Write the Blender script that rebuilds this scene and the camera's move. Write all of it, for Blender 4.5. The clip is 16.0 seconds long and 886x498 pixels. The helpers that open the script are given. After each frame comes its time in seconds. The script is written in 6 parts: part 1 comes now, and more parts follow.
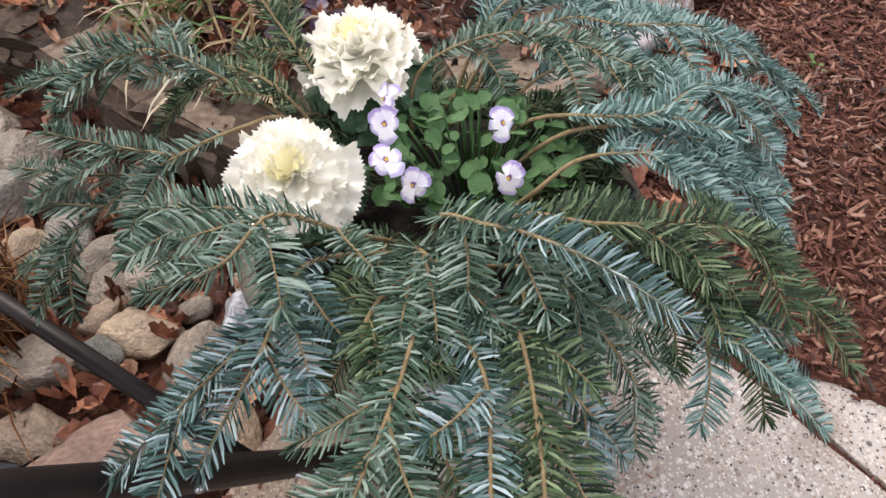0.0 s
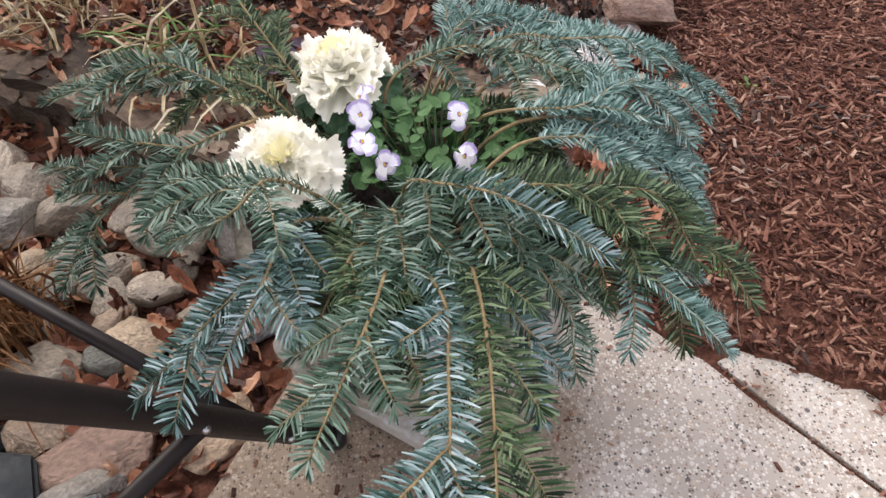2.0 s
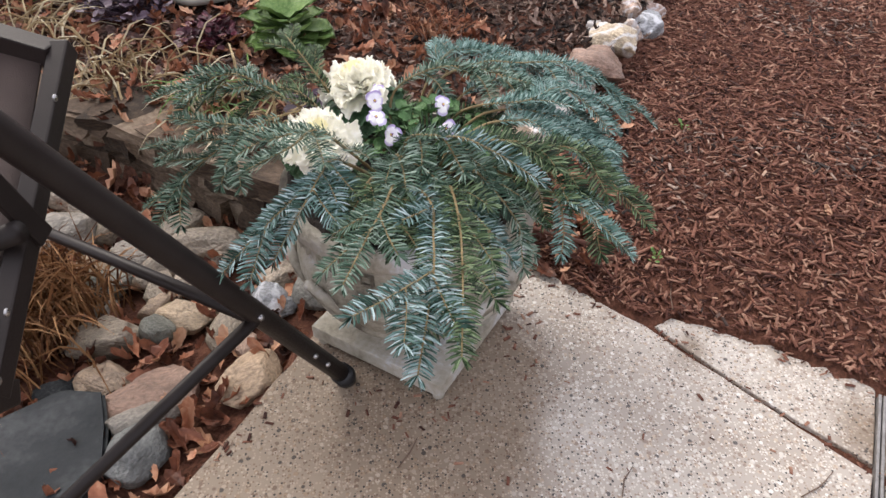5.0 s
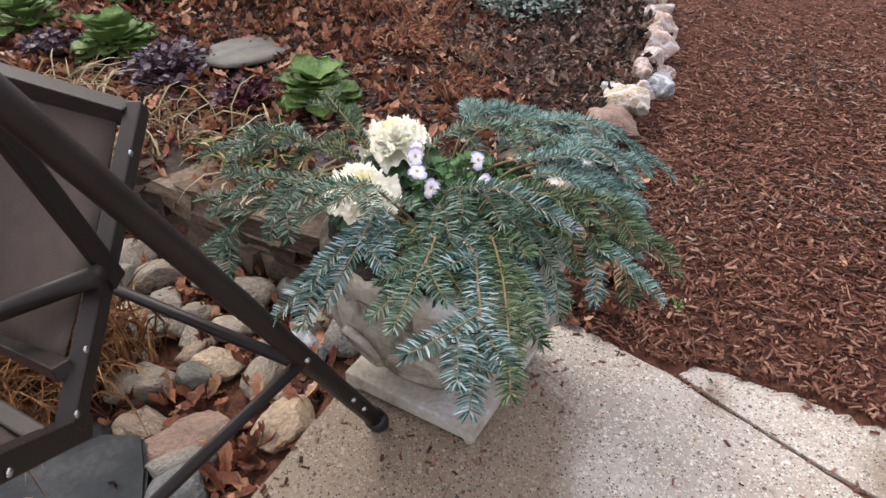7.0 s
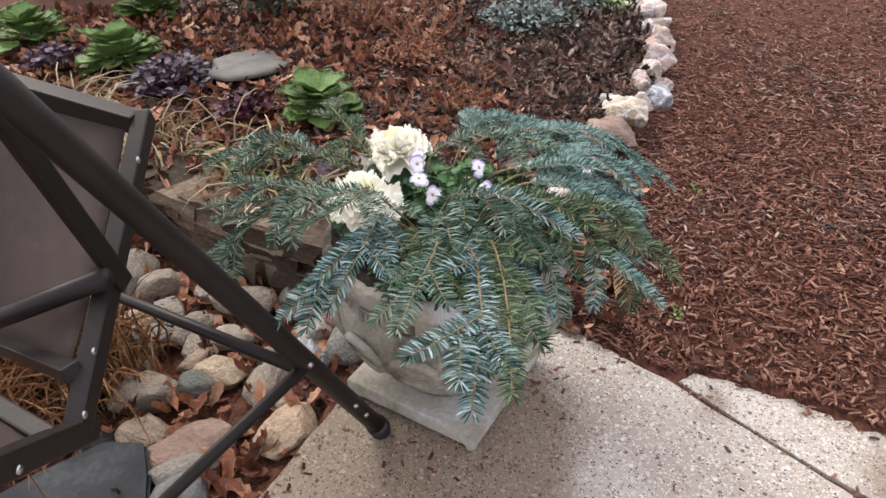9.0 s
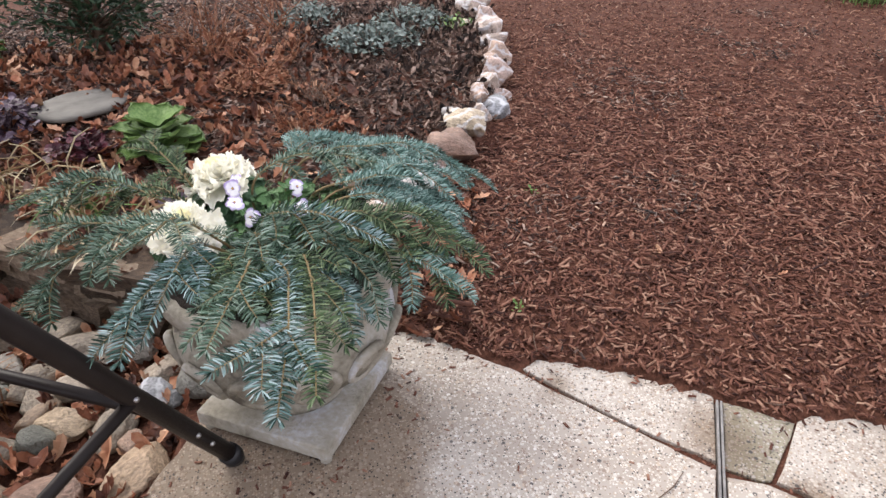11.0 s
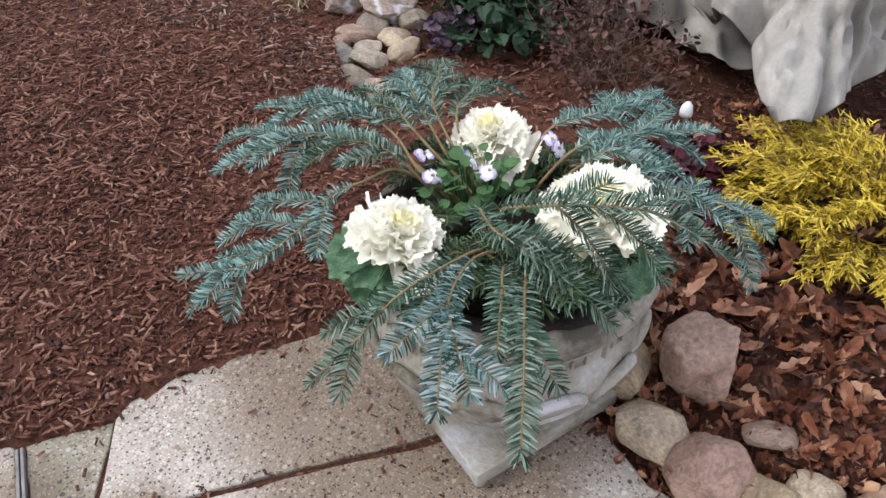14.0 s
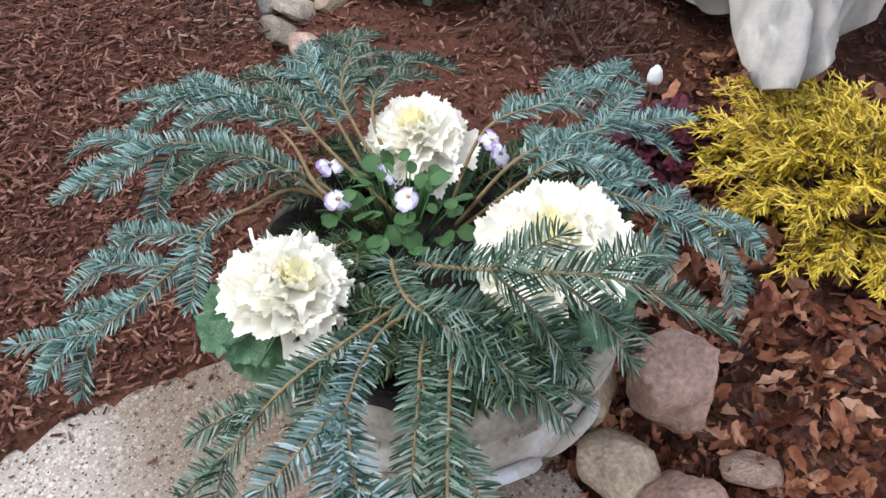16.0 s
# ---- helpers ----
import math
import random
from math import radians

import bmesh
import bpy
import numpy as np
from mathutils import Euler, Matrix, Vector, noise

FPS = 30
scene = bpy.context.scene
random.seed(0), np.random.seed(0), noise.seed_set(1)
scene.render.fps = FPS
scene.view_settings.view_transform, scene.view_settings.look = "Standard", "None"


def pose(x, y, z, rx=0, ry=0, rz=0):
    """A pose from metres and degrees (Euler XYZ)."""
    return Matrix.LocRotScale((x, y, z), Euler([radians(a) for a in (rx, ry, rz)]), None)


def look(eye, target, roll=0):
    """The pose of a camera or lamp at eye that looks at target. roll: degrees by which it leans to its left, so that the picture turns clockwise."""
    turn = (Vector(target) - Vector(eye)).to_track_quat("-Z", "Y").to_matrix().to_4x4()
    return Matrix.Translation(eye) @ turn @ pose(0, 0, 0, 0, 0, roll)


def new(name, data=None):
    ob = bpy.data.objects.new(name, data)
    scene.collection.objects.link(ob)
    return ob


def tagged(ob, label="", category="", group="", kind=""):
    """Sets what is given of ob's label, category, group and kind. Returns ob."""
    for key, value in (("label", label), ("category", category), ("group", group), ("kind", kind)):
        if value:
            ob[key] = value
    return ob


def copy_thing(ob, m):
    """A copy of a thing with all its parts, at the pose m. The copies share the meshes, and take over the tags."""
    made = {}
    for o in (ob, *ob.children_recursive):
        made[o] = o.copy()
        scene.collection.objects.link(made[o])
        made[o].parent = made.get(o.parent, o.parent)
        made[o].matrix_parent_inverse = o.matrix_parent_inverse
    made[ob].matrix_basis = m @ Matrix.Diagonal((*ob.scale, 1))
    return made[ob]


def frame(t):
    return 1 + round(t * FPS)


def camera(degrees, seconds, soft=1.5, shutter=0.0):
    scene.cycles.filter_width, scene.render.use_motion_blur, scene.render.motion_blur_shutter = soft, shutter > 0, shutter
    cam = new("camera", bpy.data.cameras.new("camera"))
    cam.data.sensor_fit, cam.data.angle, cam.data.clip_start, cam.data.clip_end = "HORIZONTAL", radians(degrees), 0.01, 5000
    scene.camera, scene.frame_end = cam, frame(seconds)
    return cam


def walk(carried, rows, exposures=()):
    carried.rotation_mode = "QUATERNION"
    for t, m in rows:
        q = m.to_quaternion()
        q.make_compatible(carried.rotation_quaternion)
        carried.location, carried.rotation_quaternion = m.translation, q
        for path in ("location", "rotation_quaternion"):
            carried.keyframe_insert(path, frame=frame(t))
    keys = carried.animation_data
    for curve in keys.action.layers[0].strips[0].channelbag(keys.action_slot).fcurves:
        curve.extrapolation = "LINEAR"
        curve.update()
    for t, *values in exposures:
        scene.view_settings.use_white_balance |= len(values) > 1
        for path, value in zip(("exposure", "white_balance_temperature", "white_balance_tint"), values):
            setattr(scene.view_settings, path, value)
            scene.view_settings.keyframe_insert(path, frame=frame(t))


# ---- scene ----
import itertools

cam = camera(67.6, 16.0)
METRES, EYE, TILT, LEAN, TURN = 2.0, 1.054, -52.0, 0.0, 0.0
ROWS = [
    (0.0, 0.0, 0.0, 0.0, 0.0, 0.0, -0.0),
    (0.5, -0.0039, -0.0071, -0.0071, -0.27, 0.05, 0.42),
    (1.0, -0.0062, -0.0162, -0.0146, -0.85, 0.61, 1.21),
    (1.5, -0.0024, -0.0353, -0.0288, -1.02, 2.21, 1.54),
    (2.0, 0.01, -0.0631, -0.0505, -1.07, 4.42, 1.69),
    (2.5, 0.025, -0.1077, -0.0954, -0.48, 7.39, 0.93),
    (3.0, 0.0353, -0.1448, -0.1214, 0.06, 9.31, 0.13),
    (3.5, 0.0402, -0.164, -0.1409, -0.32, 9.79, 0.42),
    (6.0, -0.0149, -0.2301, -0.2042, -1.65, 15.34, 2.2),
    (6.5, -0.0181, -0.2344, -0.2039, -1.14, 16.72, 1.63),
    (7.0, -0.0197, -0.237, -0.2037, -0.96, 17.2, 1.53),
    (7.5, -0.0224, -0.2433, -0.2105, -0.68, 17.49, 1.27),
    (8.0, -0.0234, -0.242, -0.2127, -0.71, 17.73, 1.32),
    (10.5, 0.0065, -0.247, -0.2191, -3.71, 19.6, 5.59),
    (11.0, 0.0466, -0.2697, -0.2384, -7.33, 19.51, 10.42),
    (11.5, 0.1122, -0.3012, -0.28, -13.47, 17.4, 17.98),
    (12.0, 0.1668, -0.3268, -0.3181, -20.83, 14.0, 25.87),
    (12.5, 0.219, -0.343, -0.3451, -27.84, 9.36, 32.06),
    (13.0, 0.2756, -0.3338, -0.3459, -36.06, 3.66, 37.92),
    (13.5, 0.3507, -0.3031, -0.3133, -41.87, -1.73, 41.32),
    (14.0, 0.4024, -0.2785, -0.2941, -44.88, -6.09, 42.74),
    (14.5, 0.4446, -0.2587, -0.2866, -46.32, -8.62, 43.32),
    (15.0, 0.4953, -0.2501, -0.2758, -47.74, -11.44, 43.82),
    (15.5, 0.5199, -0.2429, -0.2767, -48.68, -13.8, 44.09),
    (16.0, 0.5329, -0.2379, -0.2771, -49.33, -15.08, 44.22),
]
walk(cam, [(t, pose(0, 0, EYE, TILT, LEAN, TURN) @ pose(METRES * x, METRES * y, METRES * z, 90 + pitch, roll, yaw)) for t, x, y, z, yaw, pitch, roll in ROWS],
     [(0.0, 0.5, 6500, 13), (3.0, 0.47, 6500, 11), (6.0, 0.47, 6500, 10), (8.0, 0.52, 6500, 10), (11.5, 0.58, 6400, 10), (13.0, 0.18, 6250, 9), (14.0, 0.23, 6050, 8), (16.0, 0.34, 5950, 8)])

# ---- world and light: an overcast winter day ----
world = bpy.data.worlds.new("overcast_sky")
scene.world = world
world.use_nodes = True
wn = world.node_tree
sky = wn.nodes.new("ShaderNodeTexSky")
sky.sky_type = "NISHITA"
sky.sun_disc = False
sky.sun_elevation, sky.sun_rotation = radians(48), radians(-35)
sky.air_density, sky.dust_density, sky.ozone_density = 1.6, 6.0, 1.0
soft_sky = wn.nodes.new("ShaderNodeMixRGB")
soft_sky.inputs["Fac"].default_value = 0.7
soft_sky.inputs["Color2"].default_value = (8.3, 7.9, 8.5, 1)
wn.links.new(sky.outputs["Color"], soft_sky.inputs["Color1"])
wn.links.new(soft_sky.outputs["Color"], wn.nodes["Background"].inputs["Color"])
wn.nodes["Background"].inputs["Strength"].default_value = 0.165
sun = new("sun", bpy.data.lights.new("sun", "SUN"))
sun.data.energy, sun.data.angle, sun.data.color = 1.3, radians(20), (1.0, 0.96, 0.9)
sun.matrix_basis = look((-1.5, 2.2, 3.4), (0, 0, 0))


# ---- materials ----
def material(name, stops, scale=8.0, rough=0.7, bump=0.3, bump_scale=60.0, vary=0.0, metal=0.0, detail=6.0,
             island=False, obj_random=False, fine=0.35, spec=0.3, thin=0.0, tone=0.85):
    """Colour stops along two scales of noise, with relief, and a shift of tone from piece to piece."""
    m = bpy.data.materials.new(name)
    m.use_nodes = True
    nt = m.node_tree
    bs = nt.nodes["Principled BSDF"]
    co = nt.nodes.new("ShaderNodeTexCoord")
    geo = nt.nodes.new("ShaderNodeNewGeometry")
    info = nt.nodes.new("ShaderNodeObjectInfo")
    src = co.outputs["Object"]
    n1 = nt.nodes.new("ShaderNodeTexNoise")
    n1.inputs["Scale"].default_value, n1.inputs["Detail"].default_value = scale, detail
    n2 = nt.nodes.new("ShaderNodeTexNoise")
    n2.inputs["Scale"].default_value, n2.inputs["Detail"].default_value = bump_scale, 4
    off = nt.nodes.new("ShaderNodeVectorMath")
    off.operation = "ADD"
    comb = nt.nodes.new("ShaderNodeCombineXYZ")
    mul = nt.nodes.new("ShaderNodeMath")
    mul.operation, mul.inputs[1].default_value = "MULTIPLY", 37.0
    rnd = geo.outputs["Random Per Island"] if island else info.outputs["Random"]
    nt.links.new(rnd, mul.inputs[0])
    nt.links.new(mul.outputs[0], comb.inputs[0])
    nt.links.new(mul.outputs[0], comb.inputs[2])
    nt.links.new(src, off.inputs[0])
    nt.links.new(comb.outputs[0], off.inputs[1])
    for n in (n1, n2):
        nt.links.new(off.outputs[0], n.inputs["Vector"])
    mix = nt.nodes.new("ShaderNodeMix")
    mix.data_type = "FLOAT"
    mix.inputs[0].default_value = fine
    nt.links.new(n1.outputs["Fac"], mix.inputs[2])
    nt.links.new(n2.outputs["Fac"], mix.inputs[3])
    val = mix.outputs[0]
    if island or obj_random:
        add = nt.nodes.new("ShaderNodeMath")
        add.operation = "ADD"
        cen = nt.nodes.new("ShaderNodeMath")
        cen.operation, cen.inputs[1].default_value, cen.inputs[2].default_value = "MULTIPLY_ADD", vary, -vary / 2
        nt.links.new(rnd, cen.inputs[0])
        nt.links.new(cen.outputs[0], add.inputs[0])
        nt.links.new(val, add.inputs[1])
        val = add.outputs[0]
    ramp = nt.nodes.new("ShaderNodeValToRGB")
    cr = ramp.color_ramp
    while len(cr.elements) < len(stops):
        cr.elements.new(0.5)
    for e, (p, c) in zip(cr.elements, stops):
        e.position, e.color = p, (*(x * tone for x in c), 1)
    nt.links.new(val, ramp.inputs["Fac"])
    nt.links.new(ramp.outputs["Color"], bs.inputs["Base Color"])
    bs.inputs["Metallic"].default_value = metal
    bs.inputs["Specular IOR Level"].default_value = spec
    if thin:
        tl = nt.nodes.new("ShaderNodeBsdfTranslucent")
        ms = nt.nodes.new("ShaderNodeMixShader")
        ms.inputs["Fac"].default_value = thin
        nt.links.new(ramp.outputs["Color"], tl.inputs["Color"])
        nt.links.new(bs.outputs["BSDF"], ms.inputs[1])
        nt.links.new(tl.outputs["BSDF"], ms.inputs[2])
        nt.links.new(ms.outputs["Shader"], nt.nodes["Material Output"].inputs["Surface"])
    rr = nt.nodes.new("ShaderNodeMapRange")
    rr.inputs["To Min"].default_value, rr.inputs["To Max"].default_value = max(0.05, rough - 0.15), min(1, rough + 0.15)
    nt.links.new(n2.outputs["Fac"], rr.inputs["Value"])
    nt.links.new(rr.outputs[0], bs.inputs["Roughness"])
    if bump:
        b = nt.nodes.new("ShaderNodeBump")
        b.inputs["Strength"].default_value, b.inputs["Distance"].default_value = bump, 0.006
        nt.links.new(n2.outputs["Fac"], b.inputs["Height"])
        nt.links.new(b.outputs["Normal"], bs.inputs["Normal"])
    return m


M_SOIL = material("damp_mulch_soil", [(0.3, (0.035, 0.014, 0.009)), (0.5, (0.1, 0.042, 0.027)), (0.7, (0.18, 0.083, 0.054))], 26, 0.9, 0.9, 120, spec=0.15, fine=0.6)
M_CHIP = material("shredded_bark", [(0.1, (0.033, 0.012, 0.009)), (0.4, (0.12, 0.047, 0.031)), (0.68, (0.205, 0.09, 0.06)), (0.98, (0.39, 0.235, 0.165))], 60, 0.8, 0.4, 200, vary=0.8, island=True, spec=0.25)
M_FLECK = material("pale_bark_fleck", [(0.2, (0.22, 0.12, 0.08)), (0.6, (0.4, 0.25, 0.17)), (0.9, (0.56, 0.41, 0.31))], 60, 0.8, 0.3, 200, vary=0.6, island=True)
M_DARKCHIP = material("dark_compost", [(0.15, (0.014, 0.01, 0.009)), (0.45, (0.07, 0.043, 0.033)), (0.7, (0.17, 0.105, 0.08)), (0.95, (0.42, 0.31, 0.25))], 60, 0.7, 0.4, 200, vary=0.9, island=True)
M_LEAF = material("fallen_oak_leaf", [(0.1, (0.035, 0.012, 0.008)), (0.38, (0.17, 0.06, 0.032)), (0.66, (0.36, 0.145, 0.078)), (0.96, (0.62, 0.38, 0.24))], 18, 0.5, 0.3, 90, vary=0.85, island=True)
M_URN = material("weathered_cast_stone", [(0.35, (0.1, 0.088, 0.07)), (0.43, (0.24, 0.22, 0.175)), (0.51, (0.36, 0.335, 0.28)), (0.57, (0.42, 0.4, 0.36)), (0.64, (0.53, 0.54, 0.57))], 6, 0.78, 0.7, 90, fine=0.2)


def stone_material(name, hues, rough=0.55, vein=None):
    """Each stone takes a tone of its own from hues; noise mottles it, veins may cross it."""
    m = bpy.data.materials.new(name)
    m.use_nodes = True
    nt = m.node_tree
    bs = nt.nodes["Principled BSDF"]
    co = nt.nodes.new("ShaderNodeTexCoord")
    info = nt.nodes.new("ShaderNodeObjectInfo")
    pick = nt.nodes.new("ShaderNodeValToRGB")
    pick.color_ramp.interpolation = "CONSTANT"
    while len(pick.color_ramp.elements) < len(hues):
        pick.color_ramp.elements.new(0.5)
    for k, (e, c) in enumerate(zip(pick.color_ramp.elements, hues)):
        e.position, e.color = k / len(hues), (*(x * 0.86 for x in c), 1)
    nt.links.new(info.outputs["Random"], pick.inputs["Fac"])
    shift = nt.nodes.new("ShaderNodeVectorMath")
    shift.operation = "ADD"
    nt.links.new(co.outputs["Object"], shift.inputs[0])
    nt.links.new(info.outputs["Location"], shift.inputs[1])
    n1 = nt.nodes.new("ShaderNodeTexNoise")
    n1.inputs["Scale"].default_value, n1.inputs["Detail"].default_value, n1.inputs["Distortion"].default_value = 1.6, 8, 0.8
    n2 = nt.nodes.new("ShaderNodeTexNoise")
    n2.inputs["Scale"].default_value, n2.inputs["Detail"].default_value = 9, 8
    for n in (n1, n2):
        nt.links.new(shift.outputs[0], n.inputs["Vector"])
    mot = nt.nodes.new("ShaderNodeValToRGB")
    for e, p, v in ((mot.color_ramp.elements[0], 0.3, 0.68), (mot.color_ramp.elements[1], 0.7, 1.3)):
        e.position, e.color = p, (v, v * 0.98, v * 0.95, 1)
    nt.links.new(n1.outputs["Fac"], mot.inputs["Fac"])
    mul = nt.nodes.new("ShaderNodeMixRGB")
    mul.blend_type, mul.inputs["Fac"].default_value = "MULTIPLY", 1.0
    nt.links.new(pick.outputs["Color"], mul.inputs["Color1"])
    nt.links.new(mot.outputs["Color"], mul.inputs["Color2"])
    gr = nt.nodes.new("ShaderNodeValToRGB")
    for e, p, v in ((gr.color_ramp.elements[0], 0.35, 0.7), (gr.color_ramp.elements[1], 0.65, 1.15)):
        e.position, e.color = p, (v, v, v, 1)
    nt.links.new(n2.outputs["Fac"], gr.inputs["Fac"])
    mul2 = nt.nodes.new("ShaderNodeMixRGB")
    mul2.blend_type, mul2.inputs["Fac"].default_value = "MULTIPLY", 1.0
    nt.links.new(mul.outputs["Color"], mul2.inputs["Color1"])
    nt.links.new(gr.outputs["Color"], mul2.inputs["Color2"])
    col = mul2.outputs["Color"]
    if vein:
        wv = nt.nodes.new("ShaderNodeTexWave")
        wv.inputs["Scale"].default_value, wv.inputs["Distortion"].default_value, wv.inputs["Detail"].default_value = 0.35, 22, 4
        nt.links.new(shift.outputs[0], wv.inputs["Vector"])
        vr = nt.nodes.new("ShaderNodeMapRange")
        vr.inputs["From Min"].default_value, vr.inputs["From Max"].default_value = 0.6, 1.25
        nt.links.new(wv.outputs["Fac"], vr.inputs["Value"])
        mv = nt.nodes.new("ShaderNodeMixRGB")
        mv.inputs["Color2"].default_value = (*vein, 1)
        nt.links.new(vr.outputs[0], mv.inputs["Fac"])
        nt.links.new(col, mv.inputs["Color1"])
        col = mv.outputs["Color"]
    nt.links.new(col, bs.inputs["Base Color"])
    bs.inputs["Roughness"].default_value = rough
    b = nt.nodes.new("ShaderNodeBump")
    b.inputs["Strength"].default_value, b.inputs["Distance"].default_value = 0.45, 0.03
    nt.links.new(n2.outputs["Fac"], b.inputs["Height"])
    nt.links.new(b.outputs["Normal"], bs.inputs["Normal"])
    return m


M_STONE = stone_material("river_stone", [(0.33, 0.25, 0.18), (0.38, 0.27, 0.21), (0.27, 0.23, 0.18), (0.42, 0.33, 0.23), (0.32, 0.2, 0.16), (0.25, 0.23, 0.2), (0.42, 0.36, 0.29)], 0.5)
M_TAN = stone_material("tan_river_stone", [(0.44, 0.33, 0.23), (0.42, 0.28, 0.22), (0.42, 0.33, 0.22), (0.5, 0.41, 0.3), (0.5, 0.36, 0.28)], 0.6)
M_PALE = stone_material("pale_border_stone", [(0.5, 0.37, 0.3), (0.55, 0.52, 0.5), (0.34, 0.27, 0.23), (0.5, 0.42, 0.31), (0.5, 0.38, 0.33), (0.32, 0.34, 0.37), (0.58, 0.48, 0.42)], 0.6, (0.66, 0.68, 0.72))
M_GREYSTONE = stone_material("grey_green_stone", [(0.17, 0.175, 0.15), (0.2, 0.2, 0.18), (0.15, 0.16, 0.16)], 0.6)
M_REDSTONE = stone_material("red_brown_stone", [(0.3, 0.19, 0.145), (0.27, 0.18, 0.14)], 0.65)
M_WALL = material("stacked_wall_stone", [(0.2, (0.025, 0.016, 0.01)), (0.42, (0.085, 0.057, 0.037)), (0.65, (0.19, 0.14, 0.098)), (0.88, (0.33, 0.27, 0.2))], 12, 0.8, 0.7, 70, vary=0.5, obj_random=True)
M_STEP = stone_material("grey_stepping_stone", [(0.2, 0.19, 0.165), (0.17, 0.165, 0.15)], 0.9)
M_SLATE = material("blue_grey_slate", [(0.2, (0.012, 0.014, 0.016)), (0.5, (0.032, 0.036, 0.039)), (0.8, (0.095, 0.1, 0.102))], 8, 0.8, 0.6, 60, spec=0.25)
M_BRONZE = material("bronze_leaf", [(0.2, (0.035, 0.016, 0.014)), (0.5, (0.09, 0.04, 0.032)), (0.8, (0.19, 0.1, 0.08))], 20, 0.6, 0.2, 90, vary=0.6, island=True)
M_DRY = material("dry_grass_stalk", [(0.2, (0.1, 0.04, 0.016)), (0.5, (0.25, 0.115, 0.046)), (0.8, (0.44, 0.26, 0.13))], 20, 0.65, 0.2, 90, vary=0.7, island=True)
M_METAL = material("brown_powder_coat", [(0.3, (0.0115, 0.008, 0.0075)), (0.7, (0.019, 0.014, 0.013))], 20, 0.45, 0.05, 300, spec=0.22)
M_BOLT = material("zinc_bolt", [(0.3, (0.36, 0.36, 0.37)), (0.7, (0.56, 0.56, 0.57))], 40, 0.3, 0.1, 200, metal=1.0)
M_SLING = material("brown_sling_fabric", [(0.3, (0.045, 0.03, 0.026)), (0.7, (0.068, 0.048, 0.042))], 30, 0.7, 0.5, 700, spec=0.3)
M_STRIP = material("joint_strip", [(0.3, (0.14, 0.13, 0.125)), (0.7, (0.33, 0.32, 0.31))], 30, 0.4, 0.2, 150)
M_NEEDLE = material("blue_fir_needle", [(0.1, (0.02, 0.052, 0.043)), (0.36, (0.092, 0.178, 0.15)), (0.64, (0.2, 0.325, 0.29)), (0.95, (0.39, 0.52, 0.49))], 6, 0.5, 0.0, 60, vary=0.8, island=True, spec=0.16)
M_NEEDLE_MID = material("blue_green_fir_needle", [(0.1, (0.012, 0.03, 0.018)), (0.4, (0.05, 0.098, 0.064)), (0.68, (0.13, 0.202, 0.147)), (0.95, (0.32, 0.41, 0.345))], 6, 0.5, 0.0, 60, vary=0.85, island=True, spec=0.16)
M_NEEDLE_PALE = material("pale_fir_needle", [(0.1, (0.012, 0.035, 0.025)), (0.4, (0.058, 0.118, 0.098)), (0.68, (0.155, 0.25, 0.24)), (0.95, (0.42, 0.53, 0.54))], 6, 0.5, 0.0, 60, vary=0.9, island=True, spec=0.16)
M_NEEDLE_GREEN = material("green_fir_needle", [(0.1, (0.006, 0.016, 0.007)), (0.42, (0.028, 0.057, 0.024)), (0.7, (0.08, 0.13, 0.058)), (0.95, (0.23, 0.3, 0.17))], 6, 0.5, 0.0, 60, vary=0.85, island=True, spec=0.2)
M_TWIG = material("fir_twig_bark", [(0.3, (0.15, 0.105, 0.05)), (0.7, (0.34, 0.26, 0.13))], 60, 0.7, 0.4, 200)
M_BRANCH = material("brown_branch_bark", [(0.3, (0.09, 0.055, 0.04)), (0.7, (0.22, 0.15, 0.11))], 60, 0.75, 0.4, 200)
M_KALE = material("cream_kale_leaf", [(0.25, (0.97, 0.93, 0.72)), (0.45, (0.98, 0.96, 0.84)), (0.75, (0.98, 0.975, 0.92))], 14, 0.55, 0.1, 60, spec=0.4, thin=0.12, tone=1.0)
M_KALE_CORE = material("yellow_kale_heart", [(0.3, (0.97, 0.91, 0.55)), (0.7, (0.98, 0.95, 0.74))], 14, 0.6, 0.15, 60, spec=0.3, thin=0.12, tone=1.0)
M_KALE_GREEN = material("blue_green_kale_leaf", [(0.3, (0.03, 0.085, 0.035)), (0.5, (0.075, 0.165, 0.08)), (0.7, (0.22, 0.33, 0.21))], 5, 0.45, 0.4, 40)
M_GREEN = material("viola_leaf", [(0.2, (0.025, 0.07, 0.02)), (0.5, (0.06, 0.145, 0.045)), (0.8, (0.12, 0.24, 0.08))], 20, 0.42, 0.3, 120, vary=0.5, island=True)
M_LUSH = material("fresh_green_leaf", [(0.2, (0.04, 0.09, 0.02)), (0.5, (0.13, 0.23, 0.06)), (0.8, (0.3, 0.42, 0.15))], 12, 0.42, 0.4, 40, vary=0.4, island=True)
M_PURPLE = material("purple_leaf", [(0.2, (0.03, 0.018, 0.03)), (0.5, (0.08, 0.05, 0.075)), (0.8, (0.17, 0.13, 0.17))], 20, 0.45, 0.3, 90, vary=0.5, island=True)
M_WINE = material("wine_red_leaf", [(0.2, (0.02, 0.005, 0.01)), (0.5, (0.055, 0.012, 0.022)), (0.8, (0.13, 0.03, 0.045))], 20, 0.4, 0.3, 90, vary=0.5, island=True)
